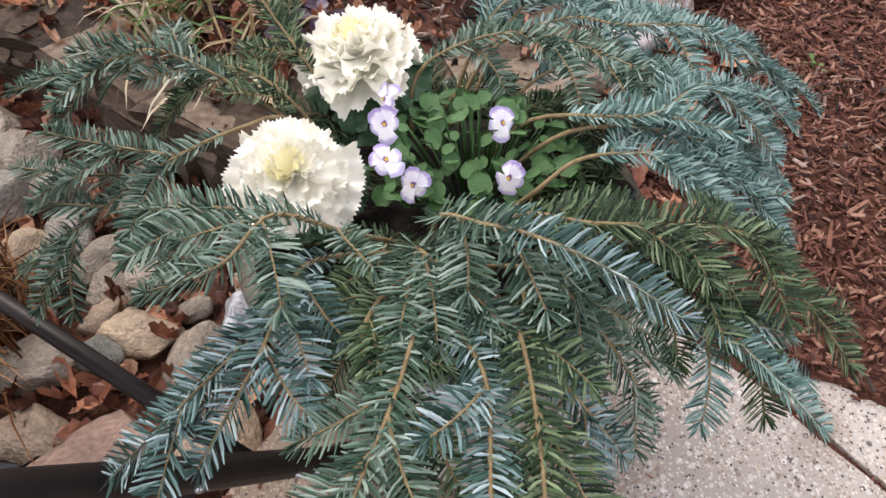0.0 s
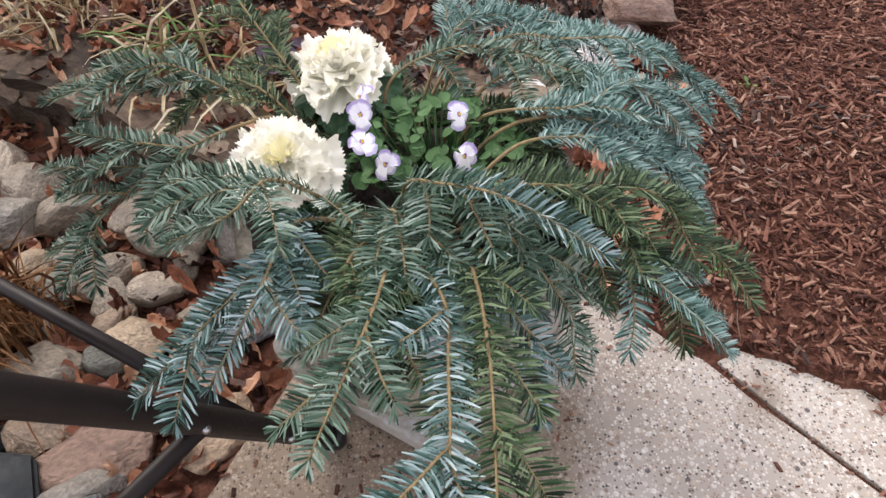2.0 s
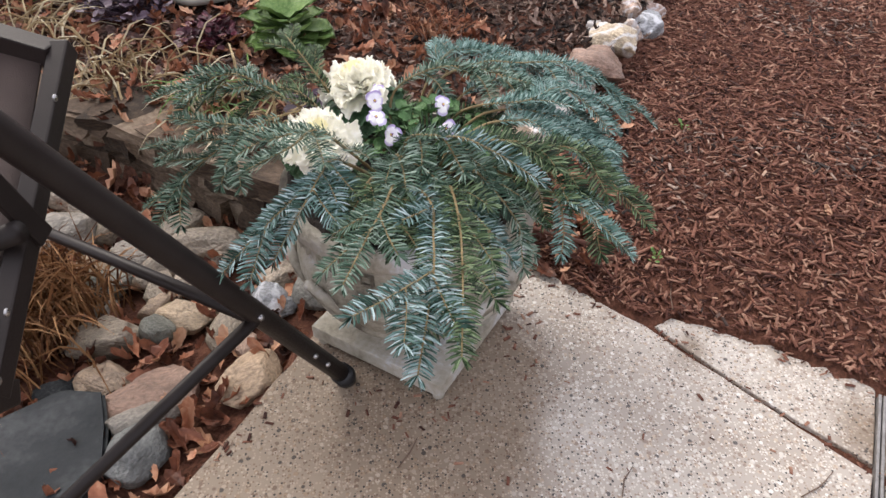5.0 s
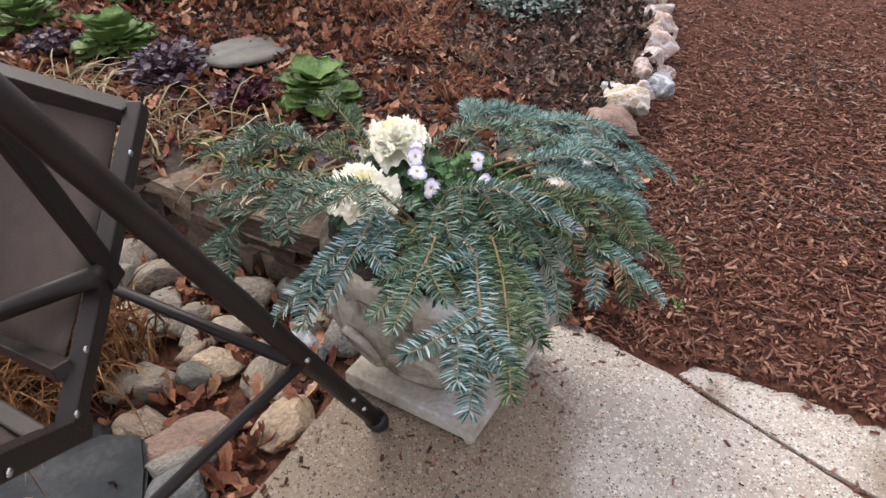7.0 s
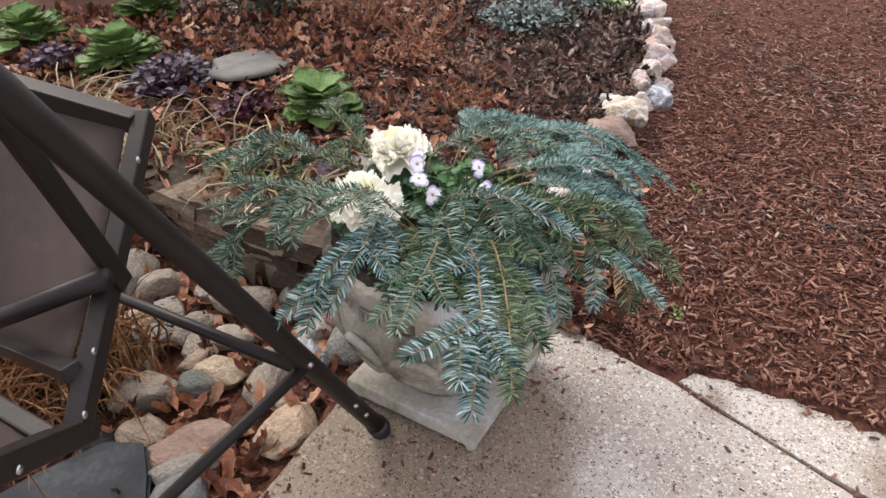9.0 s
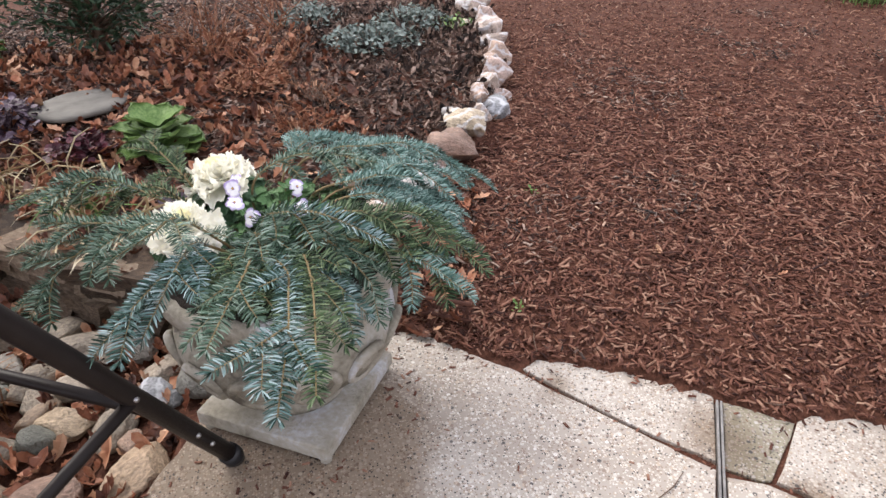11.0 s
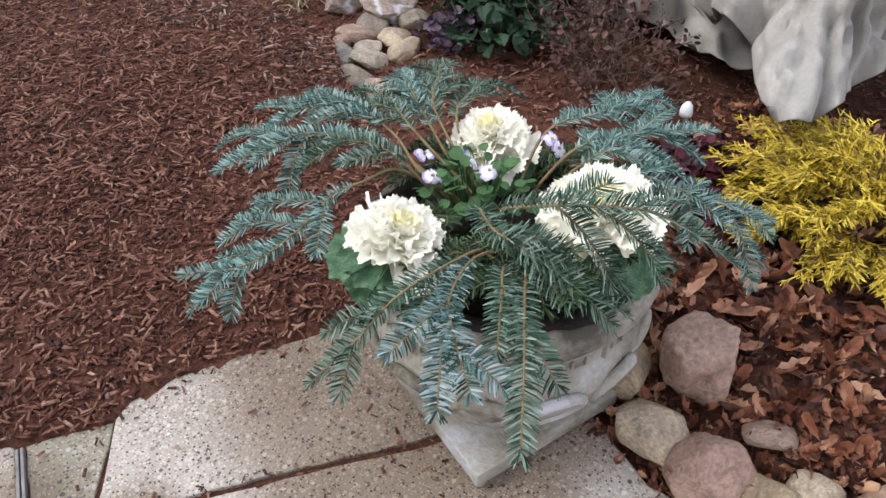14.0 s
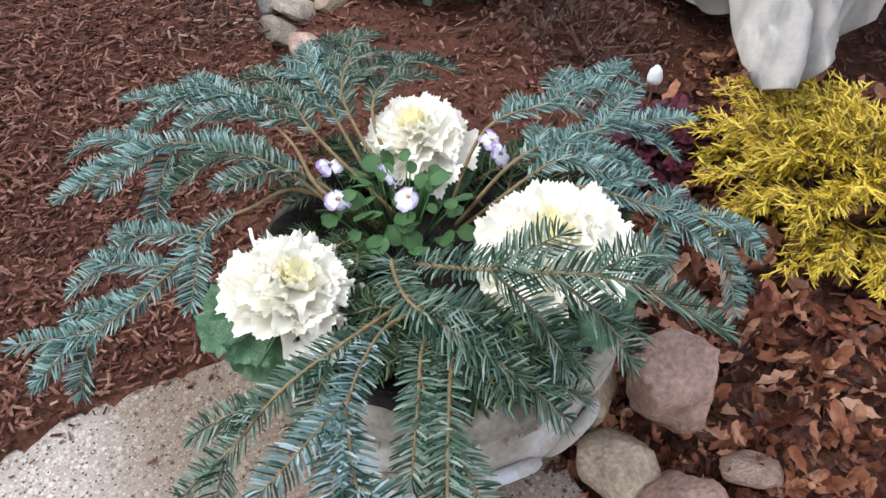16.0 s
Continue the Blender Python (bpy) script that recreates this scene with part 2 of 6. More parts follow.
M_SILVER = material("silver_grey_leaf", [(0.2, (0.06, 0.08, 0.07)), (0.5, (0.14, 0.18, 0.16)), (0.8, (0.27, 0.32, 0.3))], 20, 0.7, 0.3, 90, vary=0.6, island=True)
M_STRAW = material("dry_straw_blade", [(0.2, (0.26, 0.18, 0.09)), (0.5, (0.48, 0.39, 0.23)), (0.8, (0.68, 0.62, 0.46))], 20, 0.6, 0.2, 90, vary=0.6, island=True)
M_RUST = material("rust_brown_stem", [(0.2, (0.1, 0.034, 0.017)), (0.5, (0.26, 0.1, 0.05)), (0.8, (0.4, 0.22, 0.13))], 20, 0.7, 0.2, 90, vary=0.6, island=True)
M_GOLD = material("golden_cypress_thread", [(0.15, (0.17, 0.12, 0.012)), (0.5, (0.56, 0.4, 0.02)), (0.85, (0.86, 0.68, 0.1))], 12, 0.5, 0.0, 90, vary=0.7, island=True)
M_DARKGREEN = material("dark_evergreen_leaf", [(0.2, (0.008, 0.022, 0.01)), (0.5, (0.022, 0.05, 0.024)), (0.85, (0.06, 0.11, 0.055))], 15, 0.4, 0.0, 90, vary=0.5, island=True)
M_CLOTH = material("frost_cloth", [(0.3, (0.29, 0.27, 0.235)), (0.5, (0.38, 0.36, 0.325)), (0.75, (0.49, 0.47, 0.435))], 5, 0.7, 0.12, 90)
M_IRON = material("rusted_iron", [(0.3, (0.05, 0.02, 0.015)), (0.7, (0.14, 0.06, 0.04))], 30, 0.8, 0.4, 150)
M_BLACK = material("black_plastic", [(0.3, (0.012, 0.012, 0.014)), (0.7, (0.022, 0.022, 0.025))], 20, 0.35, 0.05, 200)
M_WHITE = material("white_enamel", [(0.3, (0.7, 0.72, 0.74)), (0.7, (0.82, 0.83, 0.84))], 20, 0.35, 0.05, 200)
def petal_material(name, edge, body, throat):
    """A petal, stalk end at y 0 and margin at y 1: coloured throat, pale body with dark whiskers, tinted margin."""
    m = bpy.data.materials.new(name)
    m.use_nodes = True
    nt = m.node_tree
    bs = nt.nodes["Principled BSDF"]
    co = nt.nodes.new("ShaderNodeTexCoord")
    sep = nt.nodes.new("ShaderNodeSeparateXYZ")
    nt.links.new(co.outputs["Object"], sep.inputs[0])
    ns = nt.nodes.new("ShaderNodeTexNoise")
    ns.inputs["Scale"].default_value, ns.inputs["Detail"].default_value = 5, 4
    nt.links.new(co.outputs["Object"], ns.inputs["Vector"])
    sq = nt.nodes.new("ShaderNodeMath")
    sq.operation = "MULTIPLY"
    nt.links.new(sep.outputs[0], sq.inputs[0])
    nt.links.new(sep.outputs[0], sq.inputs[1])
    far = nt.nodes.new("ShaderNodeMath")
    far.operation, far.inputs[1].default_value = "MULTIPLY_ADD", 0.75
    nt.links.new(sq.outputs[0], far.inputs[0])
    nt.links.new(sep.outputs[1], far.inputs[2])
    wob = nt.nodes.new("ShaderNodeMath")
    wob.operation, wob.inputs[1].default_value = "MULTIPLY_ADD", 0.3
    nt.links.new(ns.outputs["Fac"], wob.inputs[0])
    nt.links.new(far.outputs[0], wob.inputs[2])
    ramp = nt.nodes.new("ShaderNodeValToRGB")
    stops = ((0.2, throat), (0.27, (0.3, 0.15, 0.4)), (0.34, body), (0.86, body), (1.0, edge))
    while len(ramp.color_ramp.elements) < len(stops):
        ramp.color_ramp.elements.new(0.5)
    for e, (p, c) in zip(ramp.color_ramp.elements, stops):
        e.position, e.color = p, (*c, 1)
    nt.links.new(wob.outputs[0], ramp.inputs["Fac"])
    nt.links.new(ramp.outputs["Color"], bs.inputs["Base Color"])
    bs.inputs["Roughness"].default_value = 0.55
    tl = nt.nodes.new("ShaderNodeBsdfTranslucent")
    ms = nt.nodes.new("ShaderNodeMixShader")
    ms.inputs["Fac"].default_value = 0.3
    nt.links.new(ramp.outputs["Color"], tl.inputs["Color"])
    nt.links.new(bs.outputs["BSDF"], ms.inputs[1])
    nt.links.new(tl.outputs["BSDF"], ms.inputs[2])
    nt.links.new(ms.outputs["Shader"], nt.nodes["Material Output"].inputs["Surface"])
    return m


M_PETAL_W = petal_material("white_viola_petal", (0.56, 0.5, 0.74), (0.94, 0.93, 0.96), (0.3, 0.16, 0.32))
M_PETAL_P = petal_material("lilac_viola_petal", (0.4, 0.32, 0.6), (0.86, 0.84, 0.93), (0.2, 0.1, 0.28))
M_PETAL_Y = material("yellow_viola_eye", [(0.3, (0.7, 0.45, 0.03)), (0.7, (0.85, 0.65, 0.08))], 60, 0.5, 0.2, 150)
M_POT_SOIL = material("potting_soil", [(0.3, (0.008, 0.006, 0.005)), (0.6, (0.025, 0.018, 0.014)), (0.85, (0.06, 0.045, 0.035))], 60, 0.85, 0.9, 160)


def aggregate(name, wet):
    """Exposed aggregate concrete: sandy matrix with pale, brown and black pebbles; wet darkens by soaking."""
    m = bpy.data.materials.new(name)
    m.use_nodes = True
    nt = m.node_tree
    bs = nt.nodes["Principled BSDF"]
    co = nt.nodes.new("ShaderNodeTexCoord")
    col = None
    big = nt.nodes.new("ShaderNodeTexNoise")
    big.inputs["Scale"].default_value, big.inputs["Detail"].default_value = 3.2, 5
    nt.links.new(co.outputs["Object"], big.inputs["Vector"])
    ramp = nt.nodes.new("ShaderNodeValToRGB")
    k = 0.5 if wet else 0.79
    for e, p, c in ((ramp.color_ramp.elements[0], 0.35, (0.405 * k, 0.35 * k, (0.24 if wet else 0.295) * k)), (ramp.color_ramp.elements[1], 0.65, (0.54 * k, 0.495 * k, (0.36 if wet else 0.44) * k))):
        e.position, e.color = p, (*c, 1)
    nt.links.new(big.outputs["Fac"], ramp.inputs["Fac"])
    col = ramp.outputs["Color"]
    heights = []
    for scale, lim, stops in ((78, 0.32, ((0.0, (0.64, 0.6, 0.54)), (0.4, (0.52, 0.43, 0.34)), (0.66, (0.32, 0.25, 0.2)), (0.82, (0.12, 0.11, 0.105)), (0.9, (0.78, 0.75, 0.7)))),
                              (185, 0.38, ((0.0, (0.66, 0.6, 0.52)), (0.45, (0.34, 0.26, 0.2)), (0.74, (0.08, 0.072, 0.066)), (0.88, (0.74, 0.7, 0.64))))):
        v = nt.nodes.new("ShaderNodeTexVoronoi")
        v.inputs["Scale"].default_value = scale
        nt.links.new(co.outputs["Object"], v.inputs["Vector"])
        cm = nt.nodes.new("ShaderNodeMapRange")
        cm.interpolation_type = "SMOOTHSTEP"
        cm.inputs["From Min"].default_value, cm.inputs["From Max"].default_value = lim, lim + 0.12
        cm.inputs["To Min"].default_value, cm.inputs["To Max"].default_value = 1, 0
        nt.links.new(v.outputs["Distance"], cm.inputs["Value"])
        sep = nt.nodes.new("ShaderNodeSeparateColor")
        nt.links.new(v.outputs["Color"], sep.inputs[0])
        pr = nt.nodes.new("ShaderNodeValToRGB")
        pr.color_ramp.interpolation = "CONSTANT"
        while len(pr.color_ramp.elements) < len(stops):
            pr.color_ramp.elements.new(0.5)
        for e, (p, c) in zip(pr.color_ramp.elements, stops):
            e.position, e.color = p, (*(x * (0.55 if wet else 0.8) for x in c), 1)
        nt.links.new(sep.outputs[0], pr.inputs["Fac"])
        keep = nt.nodes.new("ShaderNodeMath")
        keep.operation, keep.inputs[1].default_value = "LESS_THAN", 0.72
        nt.links.new(sep.outputs[1], keep.inputs[0])
        fac = nt.nodes.new("ShaderNodeMath")
        fac.operation = "MULTIPLY"
        nt.links.new(cm.outputs[0], fac.inputs[0])
        nt.links.new(keep.outputs[0], fac.inputs[1])
        mx = nt.nodes.new("ShaderNodeMixRGB")
        nt.links.new(fac.outputs[0], mx.inputs["Fac"])
        nt.links.new(col, mx.inputs["Color1"])
        nt.links.new(pr.outputs["Color"], mx.inputs["Color2"])
        col = mx.outputs["Color"]
        heights.append(fac.outputs[0])
    # darker brownish patches round the urns' feet and near the joints, with a ragged outline
    patch_mask = None
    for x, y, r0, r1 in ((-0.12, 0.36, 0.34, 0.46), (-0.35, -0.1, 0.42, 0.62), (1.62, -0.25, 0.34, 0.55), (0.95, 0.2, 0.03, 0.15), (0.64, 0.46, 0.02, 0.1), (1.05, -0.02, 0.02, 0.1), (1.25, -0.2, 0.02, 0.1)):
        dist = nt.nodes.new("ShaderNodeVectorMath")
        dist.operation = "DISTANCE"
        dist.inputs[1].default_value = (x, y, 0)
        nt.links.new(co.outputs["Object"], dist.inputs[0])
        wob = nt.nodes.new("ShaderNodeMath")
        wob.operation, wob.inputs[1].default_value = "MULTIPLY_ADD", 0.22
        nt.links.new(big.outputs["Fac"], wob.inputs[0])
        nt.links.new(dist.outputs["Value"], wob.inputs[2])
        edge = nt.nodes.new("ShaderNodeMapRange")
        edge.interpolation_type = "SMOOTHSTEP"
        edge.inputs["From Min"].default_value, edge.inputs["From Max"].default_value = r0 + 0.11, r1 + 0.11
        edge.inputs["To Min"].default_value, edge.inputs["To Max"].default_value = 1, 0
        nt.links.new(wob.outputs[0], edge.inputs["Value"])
        if patch_mask is None:
            patch_mask = edge.outputs[0]
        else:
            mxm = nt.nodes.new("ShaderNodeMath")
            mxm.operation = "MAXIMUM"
            nt.links.new(patch_mask, mxm.inputs[0])
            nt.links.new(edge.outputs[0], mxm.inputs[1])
            patch_mask = mxm.outputs[0]
    patch_mix = nt.nodes.new("ShaderNodeMixRGB")
    patch_mix.blend_type = "MULTIPLY"
    patch_mix.inputs["Color2"].default_value = (0.52, 0.45, 0.38, 1)
    nt.links.new(patch_mask, patch_mix.inputs["Fac"])
    nt.links.new(col, patch_mix.inputs["Color1"])
    nt.links.new(patch_mix.outputs["Color"], bs.inputs["Base Color"])
    bs.inputs["Roughness"].default_value = 0.5 if wet else 0.68
    b = nt.nodes.new("ShaderNodeBump")
    b.inputs["Strength"].default_value, b.inputs["Distance"].default_value = 0.5, 0.003
    nt.links.new(heights[0], b.inputs["Height"])
    nt.links.new(b.outputs["Normal"], bs.inputs["Normal"])
    return m


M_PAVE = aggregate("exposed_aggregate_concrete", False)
M_PAVE_DAMP = aggregate("damp_aggregate_concrete", True)


# ---- small builders ----
def obj(name, bm, mat, smooth=True):
    me = bpy.data.meshes.new(name)
    bm.to_mesh(me)
    bm.free()
    for m in (mat if isinstance(mat, (list, tuple)) else [mat]):
        me.materials.append(m)
    if smooth:
        me.shade_smooth()
    return new(name, me)


def part(name, bm, mat, parent, label="", smooth=True):
    ob = obj(name, bm, mat, smooth)
    ob.parent = parent
    if label:
        ob["label"] = label
    return ob


def raw(name, verts, faces, mat, parent=None, smooth=False):
    me = bpy.data.meshes.new(name)
    me.from_pydata([tuple(v) for v in verts], [], faces)
    me.materials.append(mat)
    if smooth:
        me.shade_smooth()
    ob = new(name, me)
    if parent is not None:
        ob.parent = parent
    return ob


def base(name, m, label, category, group="", kind=""):
    ob = new(name)
    ob.empty_display_size = 0.02
    ob.matrix_basis = m
    return tagged(ob, label, category, group, kind)


def box_into(bm, m, sx, sy, sz, bevel=0.0):
    r = bmesh.ops.create_cube(bm, size=1, matrix=m @ Matrix.Diagonal((sx, sy, sz, 1)))
    if bevel:
        es = list({e for v in r["verts"] for e in v.link_edges})
        bmesh.ops.bevel(bm, geom=es, offset=bevel, segments=2, affect="EDGES", profile=0.6)


def tube_into(bm, pts, radii, sides=10, cap=True, flat=1.0):
    """A tube through points, with a radius at each; flat squeezes it across."""
    pts = [Vector(p) for p in pts]
    if not isinstance(radii, (list, tuple)):
        radii = [radii] * len(pts)
    rings, up = [], None
    for i, p in enumerate(pts):
        d = (pts[min(i + 1, len(pts) - 1)] - pts[max(i - 1, 0)]).normalized()
        if up is None:
            up = Vector((0, 0, 1)) if abs(d.z) < 0.9 else Vector((1, 0, 0))
        side = d.cross(up).normalized()
        up = side.cross(d).normalized()
        ring = []
        for k in range(sides):
            a = 2 * math.pi * k / sides
            ring.append(bm.verts.new(p + (side * math.cos(a) * flat + up * math.sin(a)) * radii[i]))
        rings.append(ring)
    for a, b in zip(rings, rings[1:]):
        for k in range(sides):
            bm.faces.new((a[k], a[(k + 1) % sides], b[(k + 1) % sides], b[k]))
    if cap:
        bm.faces.new(rings[0][::-1])
        bm.faces.new(rings[-1])


def lathe_into(bm, profile, steps=64, shape=None):
    """Turns (radius, height) pairs round the z axis; shape(angle, i) may scale the radius."""
    rings = []
    for i, (r, z) in enumerate(profile):
        rings.append([bm.verts.new((r * math.cos(a) * (shape(a, i) if shape else 1), r * math.sin(a) * (shape(a, i) if shape else 1), z))
                      for a in (2 * math.pi * k / steps for k in range(steps))])
    for a, b in zip(rings, rings[1:]):
        for k in range(steps):
            bm.faces.new((a[k], a[(k + 1) % steps], b[(k + 1) % steps], b[k]))
    return rings


# ---- ground ----
def rise(x, y):
    """How far a place lies beyond the paving's far edge."""
    return x * 0.526 + y * 0.85 - 0.796


WALL = [(-2.6, 1.95), (-1.75, 1.72), (-1.21, 1.5), (-0.98, 1.39), (-0.78, 1.26), (-0.57, 1.12), (-0.4, 1.02), (-0.26, 0.97), (-0.1, 1.0), (0.1, 1.12), (0.32, 1.28)]
LIMIT_L = [(0.5, 1.42), (0.64, 1.56), (0.84, 1.78), (0.96, 2.1), (1.1, 2.5), (1.22, 2.9), (1.3, 3.35), (1.26, 3.85), (1.05, 4.4), (0.6, 4.9)]
LIMIT_R = [(2.3, 0.42), (2.45, 0.62), (2.62, 0.78), (2.72, 1.02), (2.72, 1.3), (2.68, 1.6), (2.85, 1.95), (3.2, 2.2), (3.7, 2.4), (4.6, 2.6)]
BED_L = WALL + LIMIT_L + [(-2.6, 6.0)]
BED_R = LIMIT_R + [(6, 2.0), (6, -3), (1.5, -3), (1.45, -1.3), (1.5, -0.9), (1.6, -0.66), (1.74, -0.45), (1.82, -0.22)]
CREEK = [(-0.1, 0.86), (-0.26, 0.97), (-0.57, 1.12), (-0.78, 1.26), (-1.21, 1.5), (-1.75, 1.72), (-3, 2.1), (-3, -3), (-2.1, -3), (-0.41, 0.21)]


def inside(poly, x, y):
    c = False
    for (x1, y1), (x2, y2) in zip(poly, poly[1:] + poly[:1]):
        if (y1 > y) != (y2 > y) and x < (x2 - x1) * (y - y1) / (y2 - y1) + x1:
            c = not c
    return c


def edge_gap(poly, x, y, closed=False):
    best = 9.0
    seq = zip(poly, poly[1:] + poly[:1]) if closed else zip(poly, poly[1:])
    for (x1, y1), (x2, y2) in seq:
        dx, dy = x2 - x1, y2 - y1
        k = max(0, min(1, ((x - x1) * dx + (y - y1) * dy) / (dx * dx + dy * dy)))
        best = min(best, math.hypot(x - x1 - k * dx, y - y1 - k * dy))
    return best


PAVED = [(-2.3, -3.2), (-0.41, 0.21), (-0.27, 0.47), (-0.12, 0.78), (0.1, 0.86), (0.36, 0.71), (0.45, 0.62), (0.56, 0.54), (0.62, 0.555), (0.72, 0.51), (0.82, 0.46), (0.93, 0.385), (1.0, 0.325),
         (1.13, 0.2), (1.19, 0.21), (1.28, 0.18), (1.39, 0.11), (1.68, -0.1), (1.86, -0.24), (1.78, -0.45), (1.62, -0.68), (1.56, -0.78), (1.55, -0.92), (1.5, -1.3), (1.6, -3.2)]


def ground_z(x, y):
    if inside(PAVED, x, y):
        return -0.014
    z = noise.noise((x * 3, y * 3, 0)) * 0.012
    d = rise(x, y)
    if d > 0:
        z += 0.2 * (1 - math.exp(-d / 0.9))
    if inside(CREEK, x, y):
        return z * 0.3 - 0.045 - min(0.05, edge_gap(PAVED, x, y, True) * 0.15)
    if inside(BED_L, x, y):
        g = min(edge_gap(WALL, x, y) * 0.14 + 0.12, 0.27)
        g2 = edge_gap(LIMIT_L, x, y)
        return noise.noise((x * 4, y * 4, 3)) * 0.02 + max(z + 0.015, min(g, z + 0.04 + g2 * 0.3))
    if inside(BED_R, x, y):
        g2 = edge_gap(LIMIT_R, x, y)
        return z * 0.6 + min(0.06, g2 * 0.2, edge_gap(PAVED, x, y, True) * 0.4 - 0.02) - 0.01
    return z + 0.004


def ground_sheet():
    half = [0.035 * i for i in range(60)]
    step, v = 0.05, half[-1]
    while v < 900:
        v += step
        half.append(v)
        step *= 1.17
    xs = sorted({round(-a + 0.7, 4) for a in half} | {round(a + 0.7, 4) for a in half})
    ys = sorted({round(-a + 0.9, 4) for a in half} | {round(a + 0.9, 4) for a in half})
    verts = [(x, y, ground_z(x, y)) for y in ys for x in xs]
    n = len(xs)
    faces = [(j * n + i, j * n + i + 1, (j + 1) * n + i + 1, (j + 1) * n + i) for j in range(len(ys) - 1) for i in range(n - 1)]
    ob = raw("ground", verts, faces, M_SOIL, smooth=True)
    return tagged(ob, "damp dark brown mulch covered garden ground", "ground", kind="structure")


ground_sheet()


# ---- paving ----
def slab(name, pts, mat, parent, top=0.0, thick=0.07, seed=1):
    """A concrete slab with a broken, rounded outline."""
    rnd = random.Random(seed)
    fine = []
    for (x1, y1), (x2, y2) in zip(pts, pts[1:] + pts[:1]):
        n = max(1, int(math.hypot(x2 - x1, y2 - y1) / 0.035))
        n = min(n, 40)
        for k in range(n):
            t = k / n
            j = 0.003 if k else 0.0
            fine.append((x1 + (x2 - x1) * t + rnd.uniform(-j, j), y1 + (y2 - y1) * t + rnd.uniform(-j, j)))
    bm = bmesh.new()
    cx, cy = sum(p[0] for p in fine) / len(fine), sum(p[1] for p in fine) / len(fine)
    vs = [bm.verts.new((x, y, top)) for x, y in fine]
    f = bm.faces.new(vs)
    if f.normal.z < 0:
        f.normal_flip()
    r = bmesh.ops.extrude_face_region(bm, geom=[f])
    bmesh.ops.translate(bm, verts=[v for v in r["geom"] if isinstance(v, bmesh.types.BMVert)], vec=(0, 0, -thick))
    bm.normal_update()
    bmesh.ops.recalc_face_normals(bm, faces=bm.faces)
    es = [e for e in bm.edges if all(abs(v.co.z - top) < 1e-5 for v in e.verts)]
    bmesh.ops.bevel(bm, geom=es, offset=0.003, segments=2, affect="EDGES", profile=0.5)
    bmesh.ops.triangulate(bm, faces=[f for f in bm.faces if len(f.verts) > 4])
    return part(name, bm, mat, parent, smooth=False)


pavement = base("pavement", pose(0, 0, 0), "cracked exposed aggregate concrete terrace slabs", "pavement", kind="structure")
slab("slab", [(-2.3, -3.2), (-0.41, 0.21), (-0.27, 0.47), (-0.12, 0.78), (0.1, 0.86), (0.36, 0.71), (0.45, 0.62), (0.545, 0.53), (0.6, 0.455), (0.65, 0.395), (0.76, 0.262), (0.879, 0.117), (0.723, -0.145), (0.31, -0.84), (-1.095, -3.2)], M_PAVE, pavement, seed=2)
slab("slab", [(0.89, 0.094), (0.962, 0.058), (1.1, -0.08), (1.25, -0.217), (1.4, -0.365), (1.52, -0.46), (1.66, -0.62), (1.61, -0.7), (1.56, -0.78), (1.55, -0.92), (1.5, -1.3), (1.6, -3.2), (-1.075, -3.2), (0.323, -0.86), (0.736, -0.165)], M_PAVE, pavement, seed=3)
slab("broken_slab", [(0.572, 0.528), (0.62, 0.555), (0.72, 0.51), (0.78, 0.47), (0.82, 0.465), (0.86, 0.42), (0.93, 0.385), (1.0, 0.322), (0.892, 0.138), (0.768, 0.276), (0.662, 0.405)], M_PAVE, pavement, top=-0.004, seed=4)
slab("broken_slab", [(1.012, 0.302), (1.139, 0.2), (1.065, 0.136), (0.984, 0.067), (0.962, 0.07), (0.904, 0.118)], M_PAVE_DAMP, pavement, top=-0.006, seed=5)
slab("broken_slab", [(1.145, 0.2), (1.19, 0.21), (1.28, 0.18), (1.39, 0.11), (1.52, 0.01), (1.68, -0.1), (1.86, -0.24), (1.78, -0.45), (1.675, -0.61), (1.535, -0.45), (1.415, -0.352), (1.262, -0.204), (1.11, -0.066), (0.99, 0.06), (1.07, 0.128)], M_PAVE, pavement, top=-0.003, seed=6)
bm = bmesh.new()
for s in (-1, 1):
    a, b = Vector((1.0, 0.3, 0)), Vector((0.316, -0.85, 0))
    d = (b - a).normalized()
    sd = Vector((-d.y, d.x, 0)) * 0.0045 * s
    for k in range(12):
        p, q = a + (b - a) * (k / 12) + sd, a + (b - a) * ((k + 1) / 12) + sd
        mid = (p + q) / 2
        box_into(bm, pose(mid.x, mid.y, -0.006, 0, 0, math.degrees(math.atan2(d.y, d.x))), (q - p).length, 0.006, 0.02, 0.0015)
tagged(obj("expansion_joint", bm, M_STRIP, False), "thin pale metal expansion joint between concrete slabs", "joint", kind="structure")


# ---- urns ----
def greek_key_into(bm, radius, z, a, size):
    for dx, dz, w, h in ((0, 0.5, 1.1, 0.13), (-0.5, 0, 0.13, 1.1), (0.5, 0.15, 0.13, 0.75), (0.2, -0.2, 0.6, 0.13), (-0.1, 0.02, 0.13, 0.5)):
        m = Matrix.Rotation(a, 4, "Z") @ Matrix.Translation((radius, dx * size, z + dz * size * 0.8))
        box_into(bm, m, 0.014, w * size, h * size * 0.8, 0.001)


